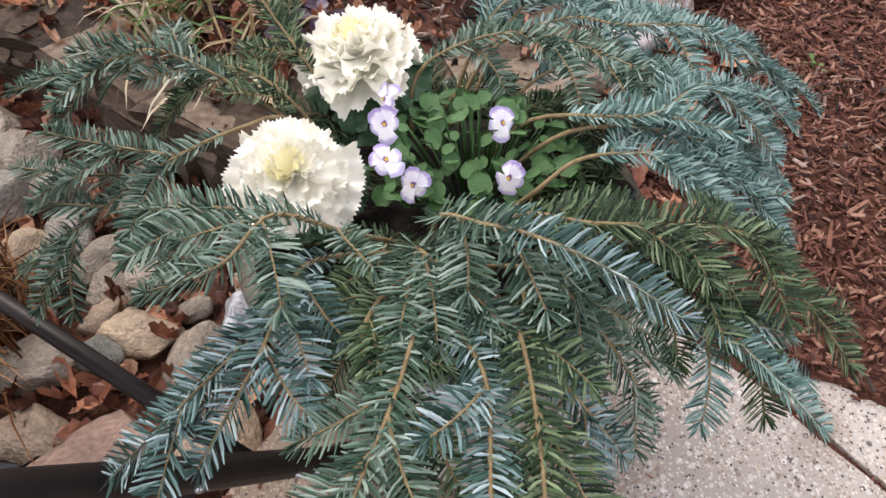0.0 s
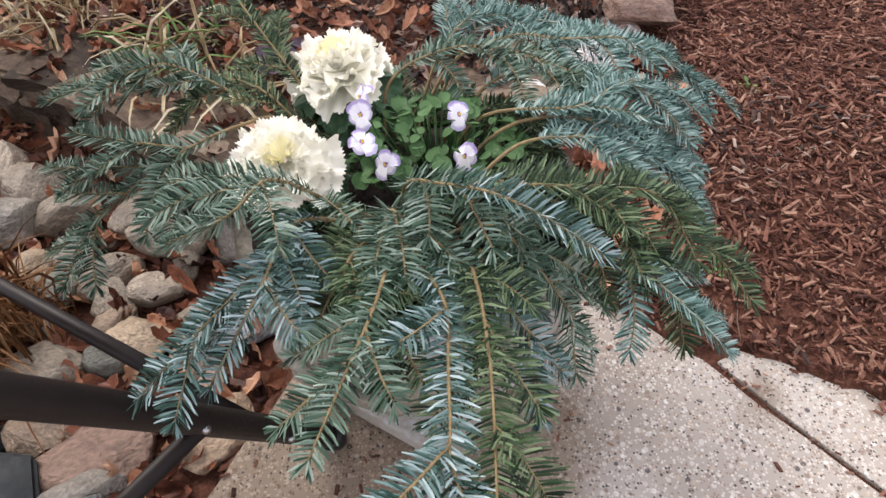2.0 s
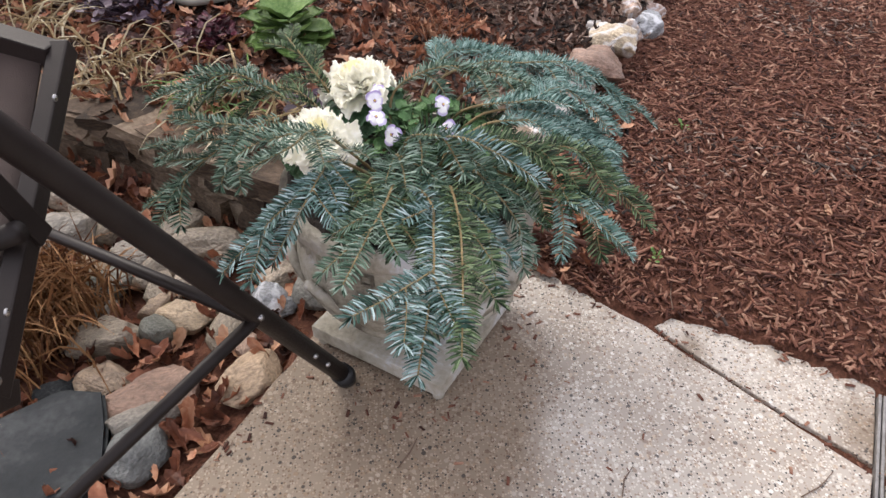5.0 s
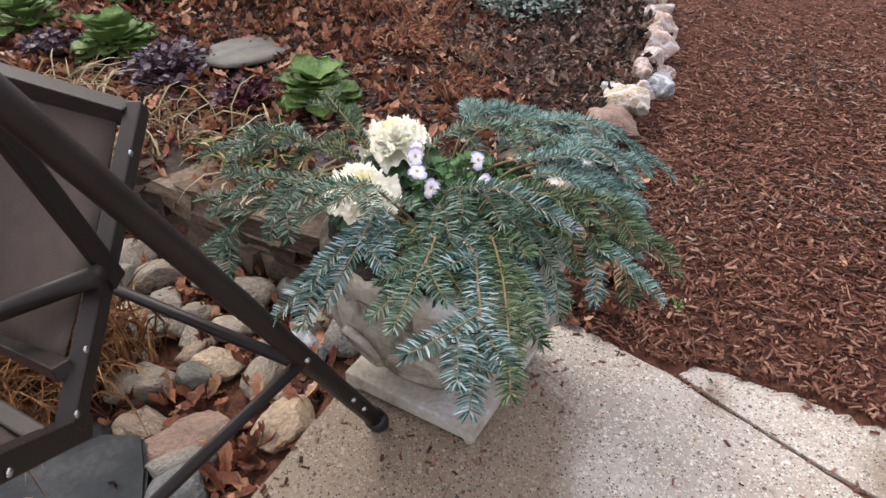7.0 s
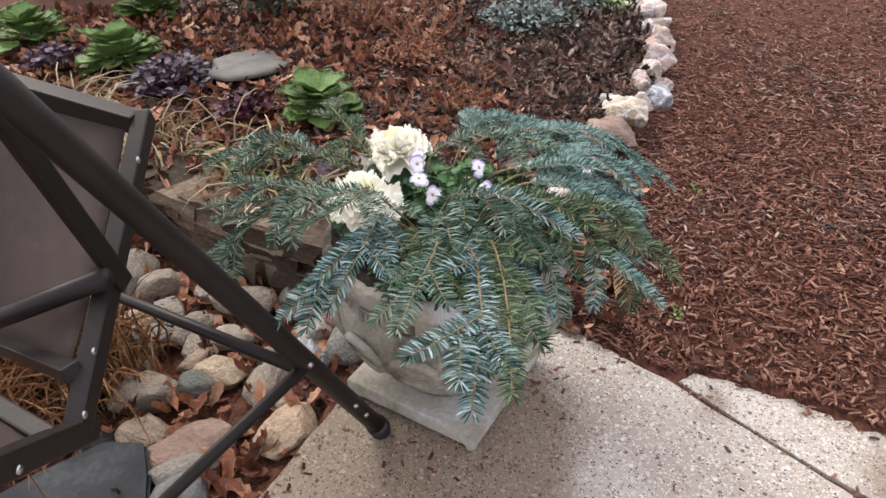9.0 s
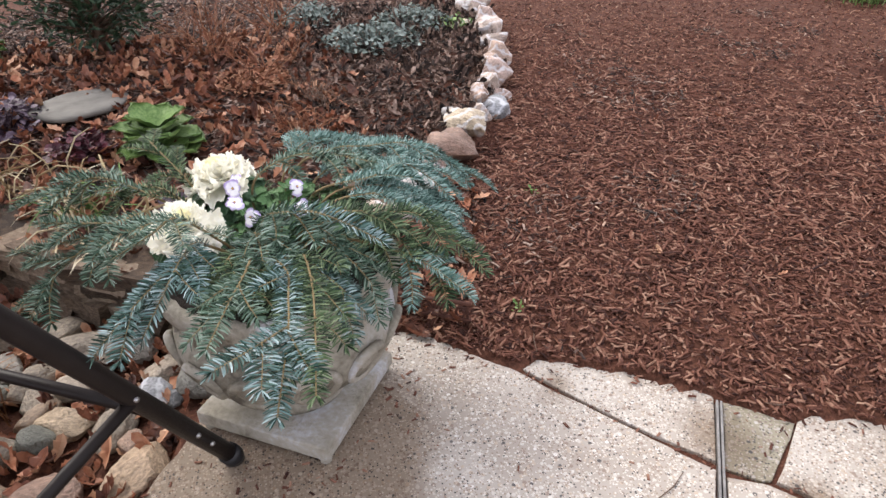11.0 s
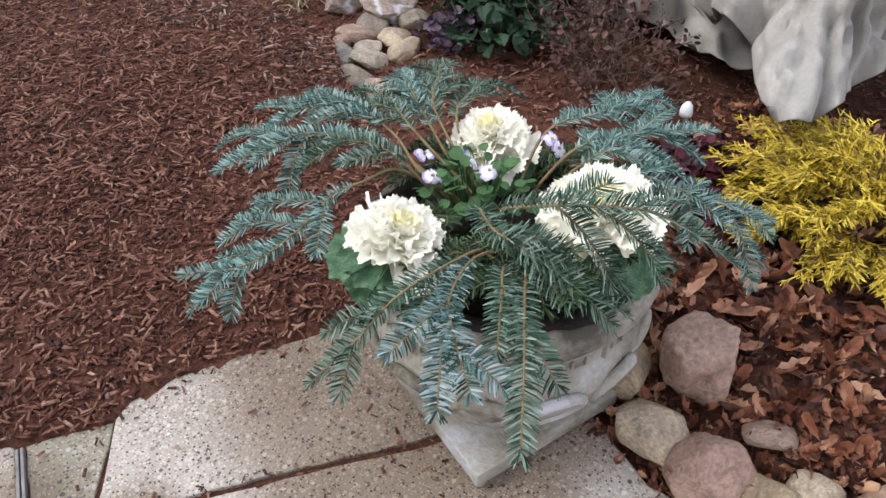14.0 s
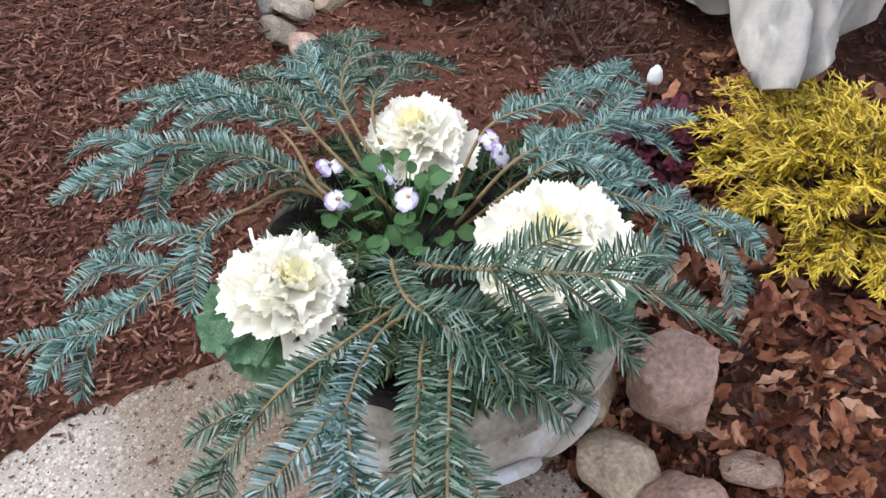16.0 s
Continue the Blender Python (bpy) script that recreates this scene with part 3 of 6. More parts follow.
def urn():
    ob = base("urn", pose(0, 0, 0), "weathered grey cast stone urn on the terrace", "planter", "stone urns")
    bm = bmesh.new()
    prof = [(0.02, 0.045), (0.105, 0.05), (0.125, 0.058), (0.128, 0.07), (0.112, 0.082), (0.1, 0.1), (0.108, 0.122), (0.148, 0.138), (0.19, 0.16), (0.218, 0.19), (0.233, 0.222), (0.24, 0.252), (0.238, 0.276),
            (0.236, 0.29), (0.228, 0.296), (0.226, 0.304), (0.228, 0.345), (0.232, 0.356), (0.244, 0.362), (0.253, 0.372), (0.256, 0.388), (0.253, 0.402), (0.245, 0.41), (0.232, 0.412), (0.222, 0.406), (0.217, 0.39), (0.205, 0.3), (0.1, 0.2)]
    prof = [(r * (1.03 if z > 0.12 else 0.95), z if z < 0.1 else 0.1 + (z - 0.1) * 1.06) for r, z in prof]
    def worn(a, i):
        return 1 + noise.noise((math.cos(a) * 3, math.sin(a) * 3, i * 0.3)) * 0.008
    lathe_into(bm, prof, 72, worn)
    part("bowl", bm, M_URN, ob)
    bm = bmesh.new()
    box_into(bm, pose(0, 0, 0.036), 0.346, 0.346, 0.038, 0.005)
    part("plinth", bm, M_URN, ob, "square grey stone plinth", smooth=False)
    for sx in (-1, 1):
        for sy in (-1, 1):
            bm = bmesh.new()
            bmesh.ops.create_cone(bm, cap_ends=True, segments=12, radius1=0.013, radius2=0.016, depth=0.022, matrix=pose(sx * 0.155, sy * 0.155, 0.009))
            part("foot", bm, M_URN, ob)
    for k in range(18):
        bm = bmesh.new()
        greek_key_into(bm, 0.2335, 0.338, 2 * math.pi * k / 18, 0.042)
        part("key_relief", bm, M_URN, ob, "worn raised key pattern", smooth=False)
    for k in range(12):
        a = 2 * math.pi * (k + 0.5) / 12
        bm = bmesh.new()
        n = Vector((math.cos(a) * 0.9, math.sin(a) * 0.9, -0.4)).normalized()
        up = Vector((0, 0, 1))
        side = up.cross(n).normalized()
        up = n.cross(side)
        c = Vector((math.cos(a) * 0.236, math.sin(a) * 0.236, 0.233))
        pts = [c + (side * math.cos(q) * 0.046 + up * math.sin(q) * 0.05) + n * (0.004 - 0.006 * math.cos(q) ** 2 - 0.004 * math.sin(q) ** 2) for q in (2 * math.pi * j / 28 for j in range(29))]
        tube_into(bm, pts, 0.0105, 8, False)
        r = bmesh.ops.create_uvsphere(bm, u_segments=16, v_segments=10, radius=1)
        mm = Matrix((side, up, n)).transposed().to_4x4()
        mm.translation = c - n * 0.004
        bmesh.ops.transform(bm, matrix=mm @ Matrix.Diagonal((0.033, 0.037, 0.01, 1)), verts=r["verts"])
        part("medallion", bm, M_URN, ob)
    bm = bmesh.new()
    rings = []
    r = bmesh.ops.create_circle(bm, cap_ends=True, segments=40, radius=0.214)
    bmesh.ops.poke(bm, faces=bm.faces)
    bmesh.ops.subdivide_edges(bm, edges=bm.edges, cuts=3, use_grid_fill=True)
    for v in bm.verts:
        q = v.co.length
        v.co.z = 0.4 + 0.05 * max(0, 1 - (q / 0.2) ** 2) + noise.noise(v.co * 30) * 0.012
    part("soil", bm, M_POT_SOIL, ob, "dark crumbly potting soil")
    bm = bmesh.new()
    def crust(a, i):
        return 1 + (0.07 * noise.noise((math.cos(a) * 4, math.sin(a) * 4, 2.0)) + 0.03 * noise.noise((math.cos(a) * 13, math.sin(a) * 13, i * 0.9))) * (i / 5)
    lathe_into(bm, [(0.2, 0.415), (0.212, 0.427), (0.222, 0.434), (0.231, 0.437), (0.239, 0.4355), (0.242, 0.431)], 120, crust)
    part("soil_crust", bm, M_POT_SOIL, ob, "dark soil crust along the rim")
    return ob


URN_L, URN_R = Vector((0.0, 0.556, 0)), Vector((1.613, -0.435, 0))
urn_a = urn()
urn_a.matrix_basis = pose(*URN_L, 0, 0, -33)
copy_thing(urn_a, pose(*URN_R, 0, 0, -26))


# ---- fir branches ----
def bez(a, b, c, t):
    return a * (1 - t) ** 2 + b * 2 * t * (1 - t) + c * t * t


def through_points(pts, n=6):
    """A smooth line through the points, n steps to each stretch."""
    pts = [Vector(p) for p in pts]
    ext = [pts[0] * 2 - pts[1]] + pts + [pts[-1] * 2 - pts[-2]]
    out = []
    for i in range(len(pts) - 1):
        p0, p1, p2, p3 = ext[i:i + 4]
        for k in range(n):
            t = k / n
            out.append(0.5 * (2 * p1 + (p2 - p0) * t + (2 * p0 - 5 * p1 + 4 * p2 - p3) * t * t + (3 * p1 - p0 - 3 * p2 + p3) * t ** 3))
    return out + [pts[-1]]


def along(pts, f):
    """The place and direction at a share f of a line's length."""
    seg = [(b - a).length for a, b in zip(pts, pts[1:])]
    s, j = sum(seg) * min(0.9999, max(0.0, f)), 0
    while j < len(seg) - 1 and s > seg[j]:
        s -= seg[j]
        j += 1
    return pts[j].lerp(pts[j + 1], s / seg[j]), (pts[j + 1] - pts[j]).normalized()


def comb_into(verts, faces, pts, clear, length, gap, start, rnd):
    """Flat needles in two combs along a line, some rising over the twig, and a tuft at its end."""
    full = sum((b - a).length for a, b in zip(pts, pts[1:]))
    n = max(4, int(full * (1 - clear) / gap))
    bow = rnd.uniform(-0.1, 0.25)
    for k in range(n + 4):
        tl = min(1.0, k / n)
        p, d = along(pts, clear + (1 - clear) * tl)
        side = d.cross(Vector((0, 0, 1)))
        if side.length < 0.05:
            side = Vector((1, 0, 0))
        side.normalize()
        up = side.cross(d)
        end = max(0, k - n + 1) / 4
        for sg in (-1, 1):
            for high in ((False, True) if k % 2 else (False,)):
                lift = rnd.gauss(0.12 + bow, 0.1) + (rnd.uniform(0.45, 0.85) if high else 0.0)
                w = (side * sg * (0.75 if high else 1) + up * lift + d * (rnd.gauss(0.42, 0.08) + end * 2.0)).normalized()
                ln = length * rnd.uniform(0.84, 1.1) * (0.62 + 0.38 * min(1, tl * 7)) * (1 - 0.3 * max(0, tl - 0.8) / 0.2) * (0.8 if high else 1)
                wd = d - w * d.dot(w) + up * rnd.gauss(0, 0.3)
                wd = (wd - w * wd.dot(w)).normalized() * 0.00135
                th = w.cross(wd).normalized() * 0.0006
                curl = d * ln * rnd.uniform(0.05, 0.2) - up * ln * rnd.uniform(-0.05, 0.12)
                a = p + d * rnd.uniform(-0.001, 0.001) - start
                b1, b2 = a + w * ln * 0.62 + curl * 0.35, a + w * ln + curl
                o = len(verts)
                verts += [a - wd * 0.6, a + th, a + wd * 0.6, b1 - wd, b1 + th, b1 + wd, b2 - wd * 0.45, b2 + wd * 0.45]
                faces += [(o, o + 3, o + 4, o + 1), (o + 1, o + 4, o + 5, o + 2), (o + 2, o + 5, o + 3, o), (o + 3, o + 6, o + 4), (o + 4, o + 6, o + 7), (o + 4, o + 7, o + 5), (o + 3, o + 5, o + 7, o + 6)]


FIR_SEED = itertools.count(100)


def fir(mat, label, stem, twigs=(), auto=4, bare=0.25, length=0.0245, gap=0.0037, small=0.07):
    """A cut fir branch: a stem through its points, twigs from it to their own tips, small ones between, needles on all."""
    rnd = random.Random(next(FIR_SEED))
    line = through_points(stem)
    start = line[0].copy()
    ob = base("fir_branch", Matrix.Translation(start), label, "fir branch", "fir branches in the urns")
    lines = [(line, bare, 0.0032)]
    for f, tip in twigs:
        p, d = along(line, f)
        tip = Vector(tip)
        reach = (tip - p).length
        mid = p.lerp(tip, 0.5) + d * reach * 0.14 + Vector((0, 0, reach * 0.09))
        lines.append(([bez(p, mid, tip, k / 9) for k in range(10)], 0.06, 0.0021))
    grown = list(lines)
    for pts, clear, r in grown:
        full = sum((b - a).length for a, b in zip(pts, pts[1:]))
        count = auto if r > 0.003 else int(full / 0.12)
        for i in range(count):
            f = clear + (0.9 - clear) * (i + 0.6 + rnd.uniform(-0.25, 0.25)) / max(1, count)
            p, d = along(pts, f)
            side = d.cross(Vector((0, 0, 1))).normalized() * (1 if i % 2 else -1)
            ln = min(small * rnd.uniform(0.7, 1.15), (1 - f) * full * 0.8 + 0.022)
            w = (d * 0.72 + side * rnd.uniform(0.55, 0.8) + Vector((0, 0, rnd.uniform(-0.2, 0.05)))).normalized()
            e = p + w * ln + d * ln * 0.15 - Vector((0, 0, ln * 0.18))
            lines.append(([bez(p, p + w * ln * 0.5 + Vector((0, 0, ln * 0.06)), e, k / 5) for k in range(6)], 0.06, 0.0014))
    bm = bmesh.new()
    verts, faces = [], []
    for pts, clear, r in lines:
        tube_into(bm, [p - start for p in pts], [max(0.0009, r * (1 - 0.6 * k / (len(pts) - 1))) for k in range(len(pts))], 5)
        comb_into(verts, faces, pts, clear, length, gap, start, rnd)
    part("stem", bm, M_TWIG, ob)
    raw("needles", verts, faces, mat, ob)["kind"] = "stuff"
    return ob


BLUE, DARK = "blue green fir branch cut and stuck in the urn", "dark green fir branch drooping over the urn rim"
PALE, GREEN = "fir branch with pale bluish needles hanging over the urn rim", "green fir branch cut and stuck in the urn"
B_, M_, P_, G_ = (M_NEEDLE, BLUE), (M_NEEDLE_MID, GREEN), (M_NEEDLE_PALE, PALE), (M_NEEDLE_GREEN, DARK)
# the urn beside the swing
fir(*M_, [(-0.13, 0.6, 0.46), (-0.2, 0.61, 0.54), (-0.31, 0.636, 0.6), (-0.358, 0.604, 0.615), (-0.483, 0.602, 0.575)], [(0.6, (-0.4, 0.7, 0.52)), (0.5, (-0.33, 0.72, 0.58)), (0.7, (-0.42, 0.555, 0.56))], 4, 0.4)
fir(*G_, [(-0.1, 0.64, 0.45), (-0.17, 0.68, 0.56), (-0.24, 0.76, 0.62), (-0.26, 0.81, 0.62)], [(0.5, (-0.19, 0.77, 0.6))], 4, 0.35, 0.02)
fir(*G_, [(-0.12, 0.6, 0.46), (-0.2, 0.63, 0.56), (-0.28, 0.66, 0.56), (-0.34, 0.65, 0.5)], (), 6, 0.3)
fir(*M_, [(-0.1, 0.57, 0.46), (-0.17, 0.578, 0.55), (-0.217, 0.546, 0.57), (-0.289, 0.503, 0.561), (-0.361, 0.474, 0.522), (-0.484, 0.455, 0.435)],
    [(0.5, (-0.43, 0.544, 0.564)), (0.58, (-0.497, 0.555, 0.5)), (0.8, (-0.413, 0.402, 0.428)), (0.7, (-0.455, 0.502, 0.5)), (0.5, (-0.33, 0.42, 0.5))], 3, 0.4)
fir(*M_, [(-0.04, 0.47, 0.46), (-0.095, 0.397, 0.573), (-0.143, 0.363, 0.635), (-0.174, 0.307, 0.64), (-0.247, 0.308, 0.6)], [(0.55, (-0.265, 0.395, 0.605)), (0.62, (-0.215, 0.34, 0.63)), (0.4, (-0.06, 0.335, 0.6))], 2, 0.45)
fir(*P_, [(-0.03, 0.46, 0.46), (-0.112, 0.354, 0.585), (-0.133, 0.301, 0.594), (-0.148, 0.249, 0.588), (-0.2, 0.191, 0.518)],
    [(0.7, (-0.105, 0.215, 0.568)), (0.62, (-0.283, 0.192, 0.49)), (0.6, (-0.216, 0.241, 0.55)), (0.52, (-0.08, 0.28, 0.57))], 2, 0.4)
fir(*G_, [(-0.01, 0.44, 0.46), (-0.05, 0.33, 0.57), (-0.066, 0.268, 0.577), (-0.02, 0.217, 0.572), (0.012, 0.165, 0.555)], [(0.6, (0.0, 0.255, 0.575)), (0.5, (-0.11, 0.25, 0.5))], 2, 0.35)
fir(*M_, [(0.0, 0.43, 0.46), (-0.02, 0.3, 0.575), (-0.035, 0.23, 0.585), (-0.058, 0.165, 0.577), (-0.088, 0.093, 0.555)], [(0.62, (-0.112, 0.2, 0.555)), (0.68, (-0.015, 0.14, 0.565)), (0.75, (-0.12, 0.13, 0.545))], 0, 0.4)
fir(*P_, [(0.01, 0.43, 0.46), (0.008, 0.305, 0.57), (0.034, 0.243, 0.573), (0.034, 0.16, 0.578), (0.031, 0.077, 0.574), (0.009, -0.05, 0.538)],
    [(0.72, (-0.067, -0.006, 0.595)), (0.45, (-0.01, 0.19, 0.587)), (0.74, (0.062, 0.0, 0.555))], 0, 0.3, 0.027)
fir(*G_, [(0.03, 0.43, 0.46), (0.06, 0.3, 0.572), (0.072, 0.2, 0.575), (0.07, 0.08, 0.57), (0.062, -0.034, 0.55)], [(0.5, (0.115, 0.14, 0.55))], 4, 0.3, 0.028)
fir(*M_, [(-0.01, 0.46, 0.46), (-0.005, 0.4, 0.59), (0.032, 0.365, 0.622), (0.057, 0.352, 0.62), (0.084, 0.294, 0.597)], [(0.6, (0.02, 0.31, 0.6))], 1, 0.4, 0.029)
fir(*P_, [(0.02, 0.46, 0.46), (0.03, 0.4, 0.58), (0.077, 0.344, 0.63), (0.139, 0.324, 0.61), (0.201, 0.299, 0.577)], (), 0, 0.35, 0.031)
fir(*M_, [(-0.03, 0.46, 0.46), (-0.023, 0.371, 0.58), (0.003, 0.338, 0.59), (0.027, 0.312, 0.59), (0.057, 0.282, 0.578)], [(0.5, (-0.035, 0.28, 0.59)), (0.6, (-0.005, 0.27, 0.585))], 2, 0.35, 0.029)
fir(*G_, [(0.04, 0.47, 0.46), (0.075, 0.42, 0.57), (0.135, 0.384, 0.6), (0.22, 0.398, 0.58), (0.287, 0.396, 0.566), (0.362, 0.345, 0.508), (0.395, 0.308, 0.478)], [(0.52, (0.237, 0.347, 0.569)), (0.54, (0.28, 0.336, 0.53)), (0.66, (0.35, 0.41, 0.52))], 5, 0.25, 0.029)
fir(*G_, [(0.05, 0.46, 0.46), (0.1, 0.42, 0.56), (0.2, 0.37, 0.565), (0.28, 0.335, 0.52), (0.34, 0.305, 0.45)], [(0.5, (0.22, 0.3, 0.5))], 6, 0.3, 0.028)
fir(*B_, [(0.06, 0.46, 0.46), (0.13, 0.39, 0.54), (0.24, 0.336, 0.525), (0.258, 0.317, 0.527), (0.302, 0.284, 0.504), (0.352, 0.25, 0.465)], [(0.6, (0.331, 0.33, 0.5)), (0.62, (0.243, 0.255, 0.462)), (0.8, (0.362, 0.303, 0.455))], 0, 0.6, 0.023, 0.0038)
fir(*P_, [(0.02, 0.44, 0.46), (0.047, 0.305, 0.57), (0.094, 0.264, 0.545), (0.128, 0.234, 0.52), (0.158, 0.217, 0.482)], [(0.6, (0.145, 0.282, 0.5)), (0.55, (0.07, 0.25, 0.5))], 2, 0.4)
fir(*M_, [(0.03, 0.44, 0.46), (0.09, 0.35, 0.57), (0.15, 0.29, 0.54), (0.2, 0.26, 0.46)], [(0.5, (0.2, 0.31, 0.52))], 4, 0.35)
fir(*M_, [(-0.04, 0.63, 0.47), (-0.03, 0.666, 0.55), (0.051, 0.683, 0.59), (0.138, 0.677, 0.59), (0.265, 0.606, 0.58)], [(0.6, (0.157, 0.581, 0.56)), (0.38, (0.074, 0.628, 0.55)), (0.75, (0.22, 0.56, 0.55))], 4, 0.25)
fir(*B_, [(0.0, 0.64, 0.46), (0.06, 0.71, 0.55), (0.155, 0.743, 0.575), (0.218, 0.714, 0.585), (0.32, 0.708, 0.585), (0.4, 0.705, 0.54), (0.53, 0.815, 0.415)],
    [(0.55, (0.42, 0.79, 0.5)), (0.4, (0.278, 0.81, 0.55)), (0.7, (0.46, 0.68, 0.48)), (0.5, (0.3, 0.63, 0.55))], 8, 0.25, 0.024, 0.0034)
fir(*B_, [(0.04, 0.58, 0.46), (0.1, 0.58, 0.55), (0.217, 0.545, 0.587), (0.294, 0.599, 0.585), (0.439, 0.671, 0.5)], [(0.65, (0.38, 0.55, 0.52)), (0.7, (0.42, 0.61, 0.48)), (0.5, (0.26, 0.66, 0.57))], 6, 0.3, 0.024, 0.0034)
fir(*B_, [(0.05, 0.5, 0.46), (0.091, 0.465, 0.55), (0.139, 0.497, 0.567), (0.194, 0.509, 0.566), (0.249, 0.508, 0.56), (0.384, 0.507, 0.5)], [(0.7, (0.383, 0.59, 0.49)), (0.75, (0.385, 0.551, 0.46)), (0.6, (0.3, 0.44, 0.53)), (0.8, (0.4, 0.46, 0.44))], 6, 0.45, 0.024, 0.0034)
fir(*B_, [(0.0, 0.66, 0.46), (0.05, 0.74, 0.56), (0.13, 0.82, 0.58), (0.26, 0.89, 0.5)], [(0.5, (0.22, 0.79, 0.55)), (0.45, (0.06, 0.85, 0.58))], 6, 0.3, 0.024, 0.0034)
fir(*B_, [(0.03, 0.61, 0.46), (0.12, 0.65, 0.56), (0.24, 0.66, 0.565), (0.37, 0.63, 0.49)], [(0.6, (0.34, 0.69, 0.5)), (0.5, (0.28, 0.58, 0.52))], 6, 0.3, 0.024, 0.0034)
fir(*B_, [(0.04, 0.54, 0.46), (0.14, 0.55, 0.56), (0.28, 0.55, 0.55), (0.42, 0.57, 0.46)], [(0.6, (0.38, 0.49, 0.47))], 7, 0.4, 0.024, 0.0034)
fir(*B_, [(0.02, 0.66, 0.46), (0.1, 0.77, 0.57), (0.22, 0.8, 0.565), (0.39, 0.86, 0.47)], [(0.6, (0.33, 0.79, 0.52))], 7, 0.3, 0.024, 0.0034)
# the urn beside the stones
fir(*B_, [(1.6, -0.36, 0.46), (1.552, -0.3, 0.54), (1.602, -0.212, 0.56), (1.638, -0.078, 0.563), (1.61, 0.101, 0.52)], [(0.6, (1.67, 0.03, 0.54)), (0.72, (1.56, 0.06, 0.5)), (0.55, (1.56, -0.06, 0.55))], 6, 0.45, 0.024)
fir(*B_, [(1.59, -0.36, 0.46), (1.557, -0.256, 0.555), (1.516, -0.088, 0.563), (1.398, -0.007, 0.53)], [(0.72, (1.522, 0.081, 0.51)), (0.66, (1.444, -0.108, 0.49)), (0.5, (1.49, -0.09, 0.5))], 4, 0.3, 0.024)
fir(*M_, [(1.58, -0.34, 0.46), (1.545, -0.25, 0.56), (1.525, -0.17, 0.57), (1.5, -0.1, 0.54)], (), 4, 0.35, 0.024)
fir(*B_, [(1.6, -0.34, 0.46), (1.55, -0.265, 0.53), (1.491, -0.231, 0.53), (1.462, -0.189, 0.506), (1.39, -0.176, 0.48), (1.297, -0.147, 0.461), (1.237, -0.076, 0.456)],
    [(0.82, (1.24, -0.155, 0.41)), (0.85, (1.224, -0.08, 0.39)), (0.6, (1.373, -0.052, 0.46)), (0.72, (1.302, -0.082, 0.44)), (0.5, (1.415, -0.064, 0.48))], 3, 0.4, 0.024)
fir(*P_, [(1.5, -0.47, 0.46), (1.44, -0.49, 0.53), (1.388, -0.482, 0.542), (1.295, -0.506, 0.55), (1.174, -0.567, 0.531)], [(0.58, (1.21, -0.48, 0.54)), (0.62, (1.215, -0.585, 0.53))], 0, 0.35)
fir(*M_, [(1.5, -0.45, 0.46), (1.43, -0.47, 0.53), (1.31, -0.43, 0.53), (1.238, -0.403, 0.49), (1.19, -0.36, 0.43)], [(0.6, (1.27, -0.37, 0.47))], 3, 0.35, 0.024)
fir(*M_, [(1.5, -0.5, 0.46), (1.4, -0.531, 0.55), (1.339, -0.559, 0.556), (1.28, -0.585, 0.535)], [(0.65, (1.3, -0.61, 0.53))], 0, 0.4)
fir(*M_, [(1.51, -0.52, 0.46), (1.42, -0.555, 0.55), (1.35, -0.585, 0.555), (1.27, -0.625, 0.535), (1.198, -0.659, 0.493)], [(0.6, (1.29, -0.66, 0.51))], 0, 0.35)
fir(*M_, [(1.52, -0.45, 0.46), (1.46, -0.46, 0.58), (1.407, -0.51, 0.6), (1.397, -0.564, 0.592), (1.385, -0.624, 0.547)], [(0.75, (1.408, -0.678, 0.52)), (0.6, (1.425, -0.61, 0.575))], 1, 0.3, 0.029)
fir(*G_, [(1.52, -0.49, 0.46), (1.44, -0.54, 0.56), (1.425, -0.6, 0.57), (1.43, -0.66, 0.52)], [(0.5, (1.38, -0.6, 0.53))], 3, 0.35, 0.029)
fir(*M_, [(1.53, -0.45, 0.46), (1.46, -0.48, 0.58), (1.443, -0.551, 0.63), (1.453, -0.614, 0.648), (1.485, -0.695, 0.645), (1.538, -0.788, 0.57)], [(0.6, (1.463, -0.717, 0.57)), (0.5, (1.44, -0.664, 0.55)), (0.5, (1.5, -0.62, 0.655))], 1, 0.3, 0.03)
fir(*B_, [(1.65, -0.44, 0.46), (1.7, -0.5, 0.56), (1.79, -0.55, 0.555), (1.884, -0.589, 0.53), (1.965, -0.665, 0.515)], [(0.6, (2.03, -0.57, 0.5)), (0.7, (1.92, -0.663, 0.48))], 5, 0.3, 0.025)
fir(*B_, [(1.66, -0.42, 0.46), (1.753, -0.432, 0.55), (1.855, -0.49, 0.555), (2.09, -0.53, 0.505)], [(0.6, (1.97, -0.46, 0.53)), (0.6, (1.95, -0.57, 0.5))], 6, 0.3, 0.025)
fir(*B_, [(1.64, -0.46, 0.46), (1.69, -0.57, 0.55), (1.74, -0.68, 0.52), (1.817, -0.746, 0.47), (1.853, -0.809, 0.44)], [(0.8, (1.772, -0.818, 0.36)), (0.6, (1.707, -0.71, 0.45)), (0.6, (1.806, -0.687, 0.5))], 4, 0.35, 0.025)
fir(*B_, [(1.65, -0.45, 0.46), (1.71, -0.54, 0.56), (1.77, -0.59, 0.55), (1.844, -0.63, 0.5)], (), 5, 0.35, 0.025)
fir(*M_, [(1.62, -0.38, 0.46), (1.62, -0.25, 0.56), (1.671, -0.164, 0.57), (1.735, -0.06, 0.55)], [(0.6, (1.64, -0.08, 0.56))], 5, 0.45, 0.024)
